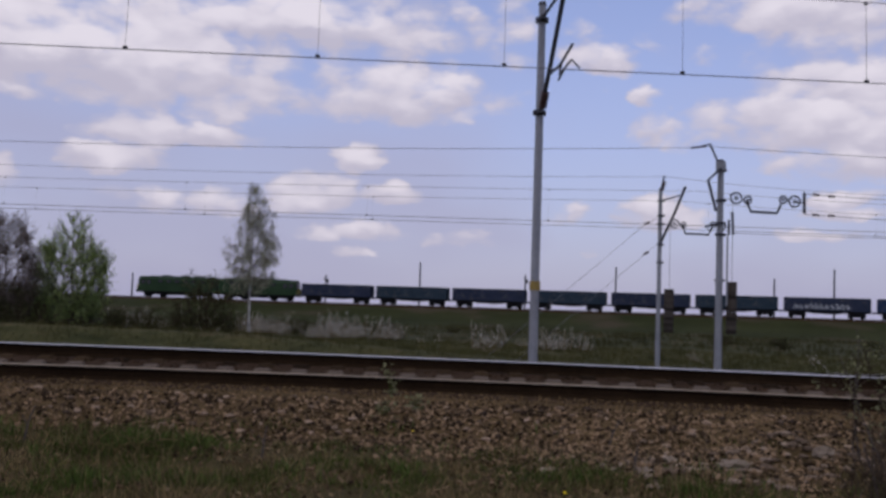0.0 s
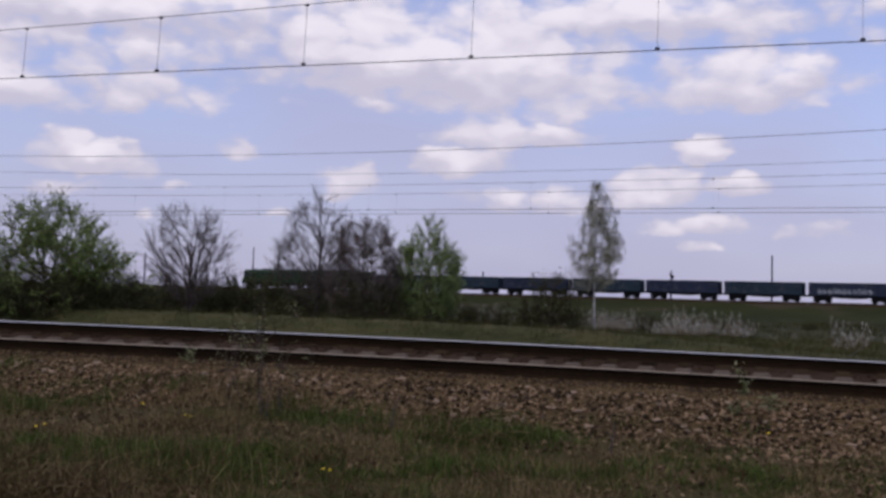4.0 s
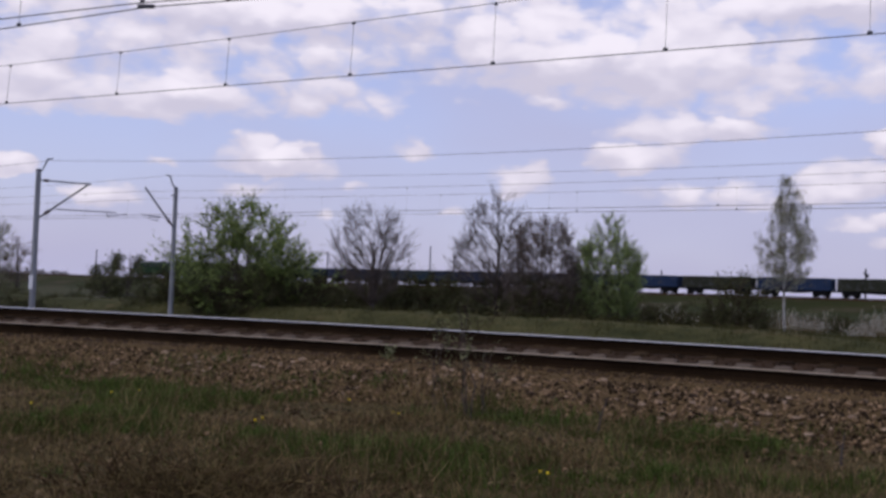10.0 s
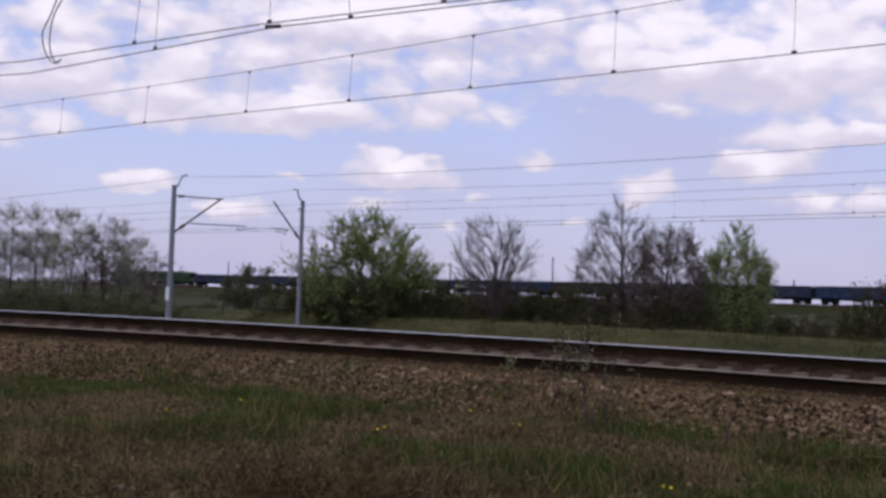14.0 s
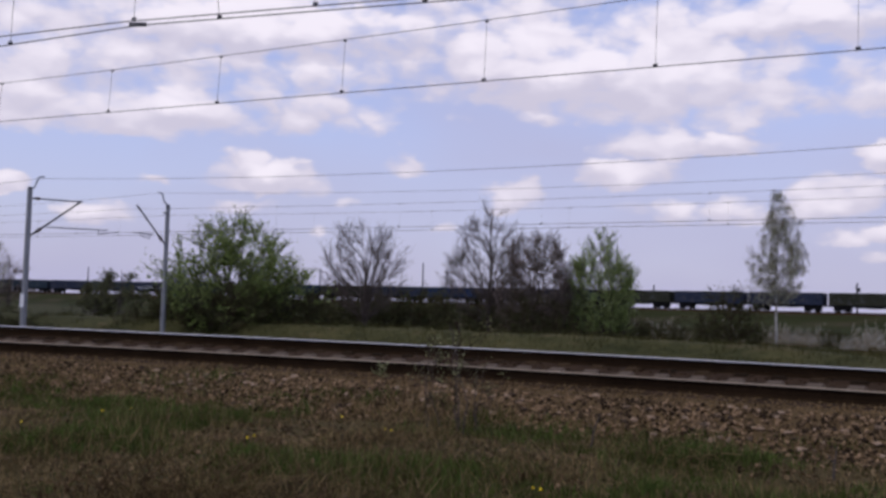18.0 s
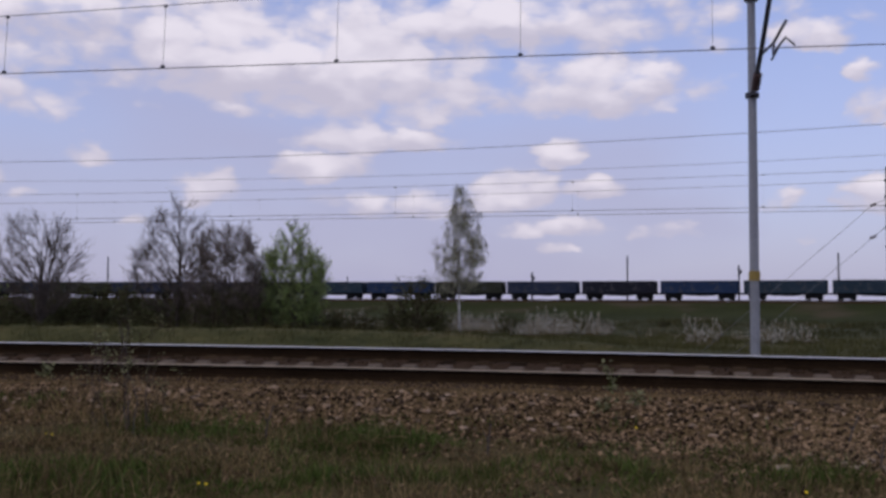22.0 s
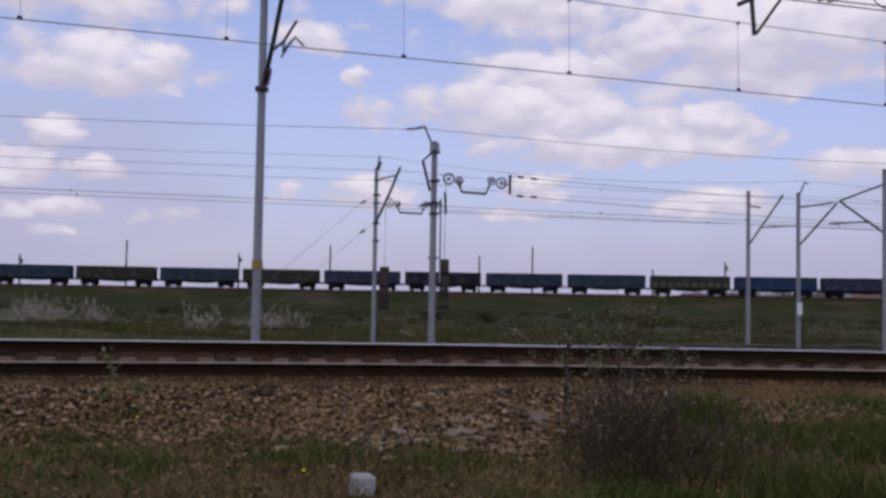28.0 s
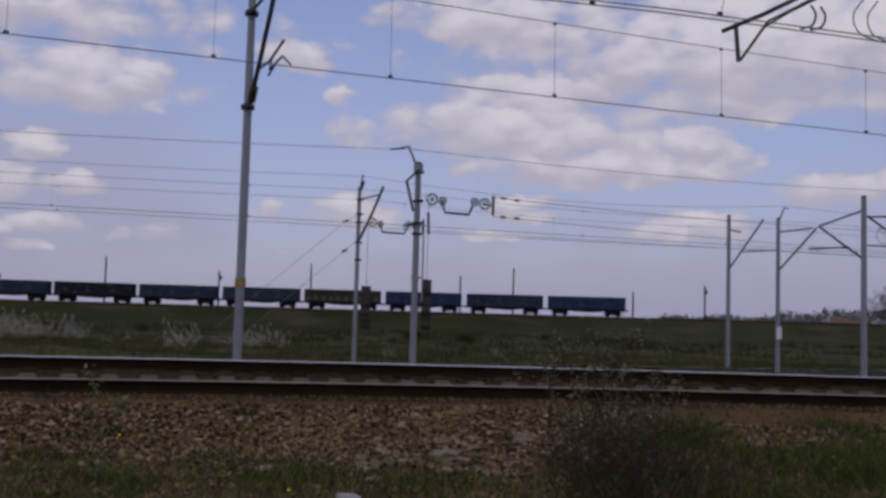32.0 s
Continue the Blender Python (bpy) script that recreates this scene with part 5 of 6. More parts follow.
def cone(peak, tip=0.1, foot=0.5):
    """Half width against height: rises from foot to 1 at peak, falls to tip."""
    return lambda u: foot + (1 - foot) * u / peak if u < peak else tip + (1 - tip) * (1 - ((u - peak) / (1 - peak)) ** 2.1)


TREES = [
    make_tree("broad_tree", 11, 8.7, "broad multi-stemmed tree in fresh green leaf", ("bark", "bark"), 4.9, cone(0.42, 0.12, 0.95), 0.08, 300, 7, 1.3, 0.5, 0.2, 6, 1.6, "leaf_green", 50000, 0.078, 0.08, thin=0.011, rough=0.3, stray=0.26),
    make_tree("bare_tree", 12, 8.6, "leafless multi-stemmed tree with ascending branches", ("bark", "twig_mid"), 3.5, cone(0.55, 0.5, 0.2), 0.22, 230, 11, 0.9, 1.15, 0.3, 5, 1.1, "bud", 5000, 0.03, 0.06, thin=0.0075, girth=0.013, rough=0.1, stray=0.28),
    make_tree("bare_tree", 13, 11.1, "tall leafless tree with a straight stem", ("bark", "twig_mid"), 3.4, cone(0.42, 0.08, 0.5), 0.18, 300, 11, 0.9, 1.05, 0.25, 1, 0.0, "bud", 5000, 0.03, 0.06, thin=0.0075, girth=0.015, rough=0.08, stray=0.28),
    make_tree("budding_tree", 14, 8.4, "dense brown budding tree", ("bark", "twig_mid"), 3.0, cone(0.5, 0.4, 0.8), 0.06, 330, 10, 0.75, 0.8, 0.35, 4, 0.8, "bud", 30000, 0.045, 0.10, thin=0.008, rough=0.1, stray=0.35),
    make_tree("young_green_tree", 15, 8.8, "oval tree in sparse pale green leaf", ("bark", "bark"), 2.75, cone(0.36, 0.1, 0.85), 0.08, 380, 8, 0.85, 0.95, 0.45, 1, 0.0, "leaf_pale", 36000, 0.052, 0.06, thin=0.008, rough=0.06, stray=0.26),
    make_tree("birch", 16, 12.3, "slender birch with white trunk and hanging twigs", ("birch_bark", "twig_mid"), 2.25, lambda u: 0.85 + 0.15 * math.sin(9 * u) if u < 0.5 else 1.0 - 1.55 * (u - 0.5), 0.36, 260, 8, 0.7, 0.5, 0.1, 1, 0.0, "leaf_birch", 20000, 0.045, 0.08, hang=0.8, thin=0.005, girth=0.0095, rough=0.42, stray=0.4),
]
for tr, (az, d, rz, sx) in zip(TREES, ((-41.0, 78, 20, 1.0), (-33.9, 78, 70, 1.0), (-26.75, 79, 10, 1.0), (-24.0, 76, 140, 1.0), (-20.35, 77, 0, 1.0), (-10.7, 78, 50, 1.0))):
    q = polar(az, d, GZ)
    tr.matrix_basis = pose(q.x, q.y, q.z, 0, 0, rz)


def place_copy(src, az, d, s=1.0, rz=0.0, z=None, sz=None):
    q = polar(az, d, ground_z(d * math.sin(radians(az)), d * math.cos(radians(az)), False) - 0.1 if z is None else z)
    return copy_thing(src, pose(q.x, q.y, q.z, 0, 0, rz) @ Matrix.Diagonal((s, s, sz or s, 1)))


# grove at the west end
GROVE = [make_tree("grove_tree", 30 + k, 10.6, "slim grove tree hazed with small new leaves", ("birch_bark" if k == 1 else "bark", "twig_mid"), 2.2 + 0.25 * k, cone(0.62, 0.35, 0.4), 0.26, 100, 9, 0.75, 0.9, 0.4, 1 + k, 0.6, "bud" if k == 2 else "leaf_birch", 8500, 0.055, 0.14, thin=0.0075, girth=0.012, group="grove trees", rough=0.3) for k in range(3)]
for g, (az, d) in zip(GROVE, ((-59.0, 112), (-57.4, 108), (-55.5, 112))):
    q = polar(az, d, GZ)
    g.matrix_basis = pose(q.x, q.y, q.z)
for k, (az, d, s) in enumerate(((-60.2, 110, 1.0), (-58.3, 118, 0.85), (-56.5, 118, 0.92), (-54.7, 110, 0.92), (-53.8, 114, 0.8), (-52.8, 118, 0.7), (-61.6, 108, 1.0), (-63.2, 110, 1.05), (-65, 108, 1.1))):
    place_copy(GROVE[k % 3], az, d, s, 47 * k)
# small leafy bushes
BUSH = make_tree("green_bush", 21, 3.6, "low olive green leafy bush", ("bark", "bark"), 2.3, cone(0.45, 0.3, 0.8), 0.1, 40, 6, 0.6, 0.7, 0.5, 4, 0.6, "leaf_olive", 3600, 0.09, 0.14, category="bush", group="bushes")
q = polar(-47.2, 125, -0.7)
BUSH.matrix_basis = pose(q.x, q.y, q.z) @ Matrix.Diagonal((1.5, 1.5, 1.6, 1))
place_copy(BUSH, -48.2, 128, 0.8, 50)
# dark hedge of leafless shrubs
SHRUBS = [make_tree("dark_shrub", 40 + k, 3.3, "dense dark leafless shrub in the hedge", ("twig", "twig"), 1.8, cone(0.45, 0.3, 0.85), 0.08, 44, 8, 0.7, 0.7, 0.7, 6, 0.6, "leaf_dark", 3000, 0.07, 0.16, thin=0.012, category="shrub", group="hedge shrubs", rough=0.4) for k in range(3)]
OLIVE = make_tree("olive_shrub", 47, 3.3, "loose olive-brown shrub coming into leaf", ("twig", "twig"), 1.9, cone(0.45, 0.3, 0.85), 0.08, 44, 8, 0.7, 0.7, 0.7, 6, 0.6, "leaf_olive", 3400, 0.08, 0.18, thin=0.012, category="shrub", group="hedge shrubs", rough=0.4)
q = polar(-46.2, 82, GZ)
OLIVE.matrix_basis = pose(q.x, q.y, q.z) @ Matrix.Diagonal((1, 1, 0.6, 1))
hrng = np.random.default_rng(5)
for k, s in enumerate(SHRUBS):
    q = polar(-43 + 3 * k, 76, GZ)
    s.matrix_basis = pose(q.x, q.y, q.z)
for k, az in enumerate(np.arange(-62.0, -15.5, 0.92)):
    if -54 < az < -45.5:
        s, sz = hrng.uniform(0.6, 0.9), hrng.uniform(0.45, 0.75)
    elif az < -45:
        s, sz = hrng.uniform(0.9, 1.2), hrng.uniform(0.85, 1.15)
    elif az > -19:
        s, sz = hrng.uniform(0.7, 0.9), 0.6
    else:
        s, sz = hrng.uniform(0.9, 1.2), hrng.uniform(0.95, 1.3)
    place_copy(OLIVE if az < -45 or k % 5 == 2 else SHRUBS[k % 3], az + hrng.uniform(-0.3, 0.3), hrng.uniform(79, 92), s * 1.1, 71 * k, None, sz)
for az, d, s in ((-13.2, 80, 1.35), (-14.4, 82, 0.7), (-12.0, 84, 0.6), (-7.9, 90, 0.5), (-42.6, 75, 1.1), (-39.6, 75, 1.15), (-24.6, 74, 1.1), (-22.8, 74, 1.0), (-41.2, 74, 1.2)):
    place_copy(SHRUBS[int(d) % 3], az, d, s, 31 * d)
for k, az in enumerate(np.arange(-62, -52.5, 0.75)):
    place_copy(OLIVE, az + hrng.uniform(-0.3, 0.3), hrng.uniform(98, 108), hrng.uniform(1.0, 1.3), 53 * k, None, hrng.uniform(0.9, 1.25))
for k in range(16):
    place_copy(OLIVE if k % 3 else SHRUBS[0], hrng.uniform(-6, 46), hrng.uniform(84, 135), hrng.uniform(0.4, 0.8), 37 * k, None, hrng.uniform(0.2, 0.4))
# pale dry shrubs below the embankment


def make_reed(seed):
    rng = np.random.default_rng(seed)
    t = thing("pale_shrub", pose(0, 0, 0), "pale clump of dry reed with whitish plumes", "reed", "pale reeds")
    n = 34
    a, r = rng.uniform(0, 6.283, n), rng.uniform(0, 0.75, n)
    foot = np.stack([r * np.cos(a), r * np.sin(a), np.full(n, -0.1)], 1)
    lean = rng.uniform(0.05, 0.5, n)
    hh = 0.6 + 1.7 * rng.uniform(0, 1, n) ** 1.6
    tip = foot + np.stack([np.cos(a) * lean, np.sin(a) * lean, hh], 1)
    tagged(part("stalkwork", soup("stalkwork", *fast_tubes(foot, tip, np.full(n, 0.012), np.full(n, 0.008), 3)), "straw", t), kind="stuff")
    pool = np.concatenate([tip - (tip - foot) * f for f in (0, 0.05, 0.1, 0.16, 0.24)])
    tagged(part("plumage", soup("plumage", *leaf_cloud(rng, pool, 260, 0.085, 0.04, -2.0, 0.22)), "blossom", t), kind="stuff")
    return t


PALE = [make_reed(60 + k) for k in range(3)]
for k, s in enumerate(PALE):
    q = polar(-6.4 + 1.7 * k, 82, GZ)
    s.matrix_basis = pose(q.x, q.y, q.z)
prng = np.random.default_rng(8)
for k, (a0, a1, n, s0, dd) in enumerate(((-7.6, -2.2, 26, 1.0, 82), (2.3, 8.4, 15, 0.85, 74), (-18.5, -8.0, 44, 0.95, 88), (14.2, 15.4, 2, 0.6, 66), (20, 21.5, 2, 0.5, 66), (-2, 2, 3, 0.5, 80), (-50.5, -47.5, 4, 0.7, 95))):
    for j in range(n):
        place_copy(PALE[j % 3], prng.uniform(a0, a1), dd + prng.uniform(-4, 6), s0 * prng.uniform(0.6, 1.15), 57 * j + k, None, s0 * prng.uniform(0.4, 1.15))
# round tree and a far wood to the east
ET = make_tree("round_tree", 71, 9.0, "round greening tree beyond the embankment", ("bark", "twig_mid"), 5.2, cone(0.5, 0.5, 0.6), 0.12, 160, 8, 1.0, 0.8, 0.5, 3, 1.0, "bud", 12000, 0.09, 0.25, thin=0.014)
q = polar(42.2, 240, 2.2)
ET.matrix_basis = pose(q.x, q.y, q.z)
frng = np.random.default_rng(9)
fa = np.radians(np.concatenate([frng.uniform(30, 75, 4200), frng.uniform(-85, -50, 1200)]))
fd = frng.uniform(620, 900, len(fa))
grow = np.interp(np.degrees(fa), (31, 35, 37.5, 60), (0.45, 0.62, 1.0, 1.15))
fpts = np.stack([fd * np.sin(fa), fd * np.cos(fa), frng.uniform(0, 1, len(fa)) ** 0.8 * (12.5 + 1.5 * np.sin(fa * 37) + 1.5 * np.sin(fa * 131)) * grow], 1)
tagged(part("far_wood", soup("far_wood", *leaf_cloud(frng, fpts, 70000, 1.0, 1.0)), "far_wood"), "distant hazy strip of bare woodland", "woodland", kind="stuff")


def far_house(az, d, w, h, rz):
    q = polar(az, d, -0.6)
    t = thing("house", pose(q.x, q.y, q.z, 0, 0, -az + rz), "small distant pale house with a tiled roof", "house", "distant houses")
    part("wall", box(B(), (0, 0, h / 2), (w, 8, h), 0.05), "house_wall", t)
    bm = B()
    vs = [bm.verts.new(p) for p in ((-w / 2 - 0.4, -4.4, h), (w / 2 + 0.4, -4.4, h), (w / 2 + 0.4, 4.4, h), (-w / 2 - 0.4, 4.4, h), (-w / 2 - 0.4, 0, h + 2.6), (w / 2 + 0.4, 0, h + 2.6))]
    for f in ((0, 1, 5, 4), (2, 3, 4, 5), (0, 4, 3), (1, 2, 5), (3, 2, 1, 0)):
        bm.faces.new([vs[k] for k in f])
    part("roof", bm, "house_roof", t)
    for k in (-0.28, 0.28):
        part("window", box(B(), (k * w, -4.02, h * 0.62), (1.2, 0.1, 1.4), 0.02), "glass", t)


for az, d, w, h, rz in ((34.6, 590, 9, 3.4, 10), (39.4, 560, 8, 5.6, 0), (40.0, 580, 10, 4.6, 25), (45.9, 570, 9, 5.4, -10), (47.2, 600, 12, 5.0, 5)):
    far_house(az, d, w, h, rz)


def blades(rng, xs, ys, zs, height, width, per, lean=0.5, spread=0.05):
    """Bent grass blades in tufts: two quads each."""
    n = len(xs) * per
    bx, by, bz = (np.repeat(v, per) for v in (xs, ys, zs))
    bx, by = bx + rng.normal(0, spread, n), by + rng.normal(0, spread, n)
    hh = np.repeat(height, per) * rng.uniform(0.45, 1.15, n)
    a = rng.uniform(0, 2 * math.pi, n)
    tilt = rng.uniform(0.05, lean, n)
    dx, dy = np.cos(a) * tilt * hh, np.sin(a) * tilt * hh
    b = rng.uniform(0, 2 * math.pi, n)
    wx, wy = np.cos(b) * width * 0.5, np.sin(b) * width * 0.5
    v = np.stack([
        np.stack([bx - wx, by - wy, bz], 1), np.stack([bx + wx, by + wy, bz], 1),
        np.stack([bx + dx * 0.4 + wx * 0.8, by + dy * 0.4 + wy * 0.8, bz + hh * 0.6], 1), np.stack([bx + dx * 0.4 - wx * 0.8, by + dy * 0.4 - wy * 0.8, bz + hh * 0.6], 1),
        np.stack([bx + dx + wx * 0.15, by + dy + wy * 0.15, bz + hh * 0.95], 1), np.stack([bx + dx - wx * 0.15, by + dy - wy * 0.15, bz + hh * 0.95], 1),
    ], 1).reshape(-1, 3)
    k = np.arange(n)[:, None] * 6
    return v, np.concatenate([k + [[0, 1, 2, 3]], k + [[3, 2, 4, 5]]], 0)


def tufts(name, rng, count, a0, a1, d0, d1, height, width, per, material, label, keep=None, lean=0.5, spread=0.05):
    az = np.radians(rng.uniform(a0, a1, count * 2))
    dd = np.sqrt(rng.uniform(d0 * d0, d1 * d1, count * 2))
    xs, ys = dd * np.sin(az), dd * np.cos(az)
    if keep:
        ok = np.array([keep(x, y) for x, y in zip(xs, ys)])
        xs, ys = xs[ok], ys[ok]
    xs, ys = xs[:count], ys[:count]
    zs = np.array([surf_z(x, y) for x, y in zip(xs, ys)]) - 0.02
    h = height * np.array([0.8 + 0.9 * noise.noise((x * 0.7, y * 0.7, 7)) for x, y in zip(xs, ys)])
    return tagged(part(name, soup(name, *blades(rng, xs, ys, zs, h, width, per, lean, spread)), material), label, "grass", kind="stuff")


grng = np.random.default_rng(3)


def patch(x, y, s, seed):
    return noise.noise((x * s, y * s, seed))


def bare(x, y):
    """Soil and rubble before the ballast, where next to nothing grows."""
    u = min(((x - 3.4) / 2.3) ** 2 + ((y - 10.9) / 1.45) ** 2, ((x - 0.6) / 3.0) ** 2 + ((y - 12.0) / 0.75) ** 2)
    return u + 0.55 * noise.noise((x * 1.1, y * 1.1, 61.0)) < 0.85


def front_ok(x, y):
    return (not bare(x, y) or noise.noise((x * 3.1, y * 3.1, 71.0)) > 0.38) and y - near_mid(x) < -2.7 + 0.9 * min(1.0, max(0.0, (x - 6) / 4)) + 0.85 * min(1.0, max(0.0, (-x - 5) / 5)) + 0.5 * noise.noise((x * 0.9, 2.0, 4.0))


def green_here(x, y):
    drift = 0.12 * math.exp(-(((x + 0.8) / 3.2) ** 2)) - 0.3 * math.exp(-(((x + 5.6) / 1.6) ** 2) - ((y - 5.2) / 1.5) ** 2)
    return patch(x, y, 0.45, 3) + 0.35 * patch(x, y, 1.5, 5) + drift


tufts("grass", grng, 13000, -68, 52, 6.0, 20, 0.13, 0.012, 7, "grass", "short green meadow grass in patches", lambda x, y: front_ok(x, y) and green_here(x, y) + 0.3 * patch(x, y, 2.6, 12) > 0.03, 1.2, 0.10)
tufts("grass_tussocks", grng, 4200, -68, 52, 6.0, 18, 0.21, 0.012, 9, "tussock", "denser bright green grass tussocks", lambda x, y: front_ok(x, y) and green_here(x, y) + 0.9 * patch(x, y, 1.4, 31) > 0.26, 1.0, 0.08)
tufts("sparse_grass", grng, 4200, -68, 52, 6.0, 20, 0.09, 0.012, 6, "grass", "thin olive grass between the dry patches", front_ok, 0.9, 0.12)
tufts("dead_stems", grng, 2400, -68, 52, 6.3, 15, 0.36, 0.006, 3, "straw", "thin dead weed stems", lambda x, y: front_ok(x, y) and patch(x, y, 0.8, 19) > -0.05, 0.7, 0.15)
tufts("dark_weeds", grng, 1500, -68, 52, 6.3, 15, 0.17, 0.012, 8, "dead", "dark brown withered weeds", lambda x, y: front_ok(x, y) and patch(x, y, 1.3, 27) > 0.12, 1.3, 0.10)
tufts("ballast_weeds", grng, 1500, -66, 50, 10.0, 22, 0.14, 0.012, 7, "dead", "withered weeds at the foot of the ballast", lambda x, y: -3.4 < y - near_mid(x) < -2.1 and patch(x, y, 1.1, 33) > 0.0, 1.3, 0.12)
tufts("rank_grass", grng, 1700, 25, 50, 7.5, 16, 0.26, 0.012, 7, "grass", "taller dark green grass round the mast", lambda x, y: front_ok(x, y) and patch(x, y, 0.9, 14) > 0.0, 1.1, 0.12)
tufts("dry_grass", grng, 8000, -68, 52, 6.0, 20, 0.15, 0.010, 6, "straw", "tangled dry grass stalks", lambda x, y: front_ok(x, y) and green_here(x, y) + 0.5 * patch(x, y, 2.3, 8) < 0.12, 1.7, 0.1)
tufts("meadow_strip", grng, 22000, -68, 60, 52, 82, 0.42, 0.03, 5, "meadow", "rank meadow grass below the embankment", None, 0.6, 0.35)
tufts("rough_weeds", grng, 6000, -68, 60, 84, 142, 0.75, 0.05, 6, "meadow_dark", "dark rank weeds before the embankment", lambda x, y: patch(x, y, 0.11, 41) + 0.5 * patch(x, y, 0.4, 43) > 0.08, 0.5, 0.4)
tufts("pale_weeds", grng, 2600, -68, 60, 84, 140, 0.6, 0.04, 5, "straw_far", "dry tan weeds before the embankment", lambda x, y: patch(x, y, 0.09, 51) + 0.6 * patch(x, y, 0.4, 53) > 0.2, 0.6, 0.4)
tufts("bank_grass", grng, 9000, -68, 60, 86, 150, 0.16, 0.05, 4, "meadow_dark", "dark rough grass before the embankment", None, 0.6, 0.6)


# dead leaves and crumbs of soil lying flat on the ground
def litter(count):
    rng = np.random.default_rng(12)
    az, dd = np.radians(rng.uniform(-66, 52, count * 2)), np.sqrt(rng.uniform(36, 400, count * 2))
    xs, ys = dd * np.sin(az), dd * np.cos(az)
    ok = np.array([(front_ok(x, y - 0.3) or bare(x, y)) and green_here(x, y) + 0.3 * patch(x, y, 0.8, 21) < 0.06 for x, y in zip(xs, ys)])
    xs, ys = xs[ok][:count], ys[ok][:count]
    pts = np.array([(x, y, surf_z(x, y) + 0.02) for x, y in zip(xs, ys)])
    v, f = leaf_cloud(rng, pts, len(pts) * 2, 0.028, 0.012, 0.0, 0.6)
    tagged(part("leaf_litter", soup("leaf_litter", v, f), "litter"), "brown dead leaves and crumbs on the soil", "leaf litter", kind="stuff")


litter(16000)

# ---- foreground clutter ----


def rubble_mesh(name, rng, pts, sizes):
    """Broken stones: jittered octahedra with cut tops, joined."""
    n = len(pts)
    base = np.array([(1, 0, 0), (0, 1, 0), (-1, 0, 0), (0, -1, 0), (0.4, 0.4, 0.8), (-0.4, 0.35, 0.85), (-0.3, -0.4, 0.8), (0.4, -0.35, 0.75), (0, 0, -0.8)], float)
    v = base[None] * rng.uniform(0.65, 1.25, (n, 9, 1)) + rng.normal(0, 0.12, (n, 9, 3))
    v *= (sizes[:, None] * rng.uniform(0.6, 1.2, (n, 3)))[:, None, :]
    a = rng.uniform(0, 2 * math.pi, n)
    c, s = np.cos(a)[:, None], np.sin(a)[:, None]
    tl = rng.normal(0, 0.5, (n, 1))
    x, y, z = v[..., 0] * c - v[..., 1] * s, v[..., 0] * s + v[..., 1] * c, v[..., 2]
    y, z = y * np.cos(tl) - z * np.sin(tl), y * np.sin(tl) + z * np.cos(tl)
    v = np.stack([x, y, z], -1) + np.asarray(pts)[:, None]
    f = np.array([(0, 1, 4), (1, 5, 4), (1, 2, 5), (2, 6, 5), (2, 3, 6), (3, 7, 6), (3, 0, 7), (0, 4, 7), (4, 5, 6), (4, 6, 7), (1, 0, 8), (2, 1, 8), (3, 2, 8), (0, 3, 8)])
    faces = (np.arange(n)[:, None, None] * 9 + f[None]).reshape(-1, 3)
    return soup(name, v.reshape(-1, 3), faces)


def rubble(name, rng, pts, sizes, material, label):
    return tagged(part(name, rubble_mesh(name, rng, pts, sizes), material), label, "stones", kind="stuff")


srng = np.random.default_rng(6)
def bed_stones(n, x0, x1, o0, o1, lo, hi):
    xs = srng.uniform(x0, x1, n)
    os = srng.uniform(o0, o1, n)
    return np.array([(x, near_mid(x) + o, surf_z(x, near_mid(x) + o) + 0.01) for x, o in zip(xs, os)]), srng.uniform(lo, hi, n)


rubble("ballast_stones", srng, *bed_stones(23000, -28, 22, -3.25, -1.72, 0.012, 0.042), "ballast", "loose brown crushed stones on the ballast shoulder")
rubble("ballast_stones", srng, *bed_stones(2500, -26, 22, -0.6, 0.6, 0.015, 0.03), "ballast_rust", "rusty stones between the rails")
rubble("ballast_grit", srng, *bed_stones(14000, -24, 20, -1.85, -0.85, 0.006, 0.022), "grit", "fine tan grit along the rail")
# stones strewn over the soil at the foot of the ballast
n = 1100
az = np.radians(np.concatenate([srng.uniform(-3, 27, 700), srng.uniform(-60, 50, 400)]))
dd = srng.uniform(9, 13.2, n)
xs, ys = dd * np.sin(az), dd * np.cos(az)
xs, ys = np.r_[xs, srng.normal(3.6, 1.4, 3200), srng.normal(0.5, 1.6, 1200)], np.r_[ys, srng.normal(10.9, 0.75, 3200), srng.normal(12.0, 0.45, 1200)]
ok = np.array([y - near_mid(x) < -2.6 for x, y in zip(xs, ys)])
xs, ys = xs[ok], ys[ok]
rubble("strewn_stones", srng, np.array([(x, y, ground_z(x, y) + 0.01) for x, y in zip(xs, ys)]), srng.uniform(0.010, 0.042, len(xs)), "ballast", "scattered brown stones and rubble on the soil")


def stone(x, y, s, sz, label="pale flat stone on the ground"):
    bm = B()
    bmesh.ops.create_icosphere(bm, subdivisions=2, radius=1)
    for v in bm.verts:
        v.co *= 1 + 0.7 * noise.noise(v.co * 1.9 + Vector((x * 3, y * 3, 0)))
        v.co = Vector((v.co.x * s, v.co.y * s * 0.7, v.co.z * sz * 1.2))
    ob = part("stone", bm, "white_stone")
    ob.matrix_basis = pose(x, y, ground_z(x, y) + sz * 0.3, 0, 0, 40 * x)
    return tagged(ob, label, "stone", "pale stones")


for az, el, s, sz in STONES:
    d = 1.6 / math.tan(radians(-el))
    q = polar(az, d)
    stone(q.x, q.y, s * 0.5, sz * 0.7)

# small concrete marker
bm = B()
box(bm, (0, 0, 0.0), (0.175, 0.17, 0.32), 0.015)
ob = part("concrete_marker", bm, "concrete")
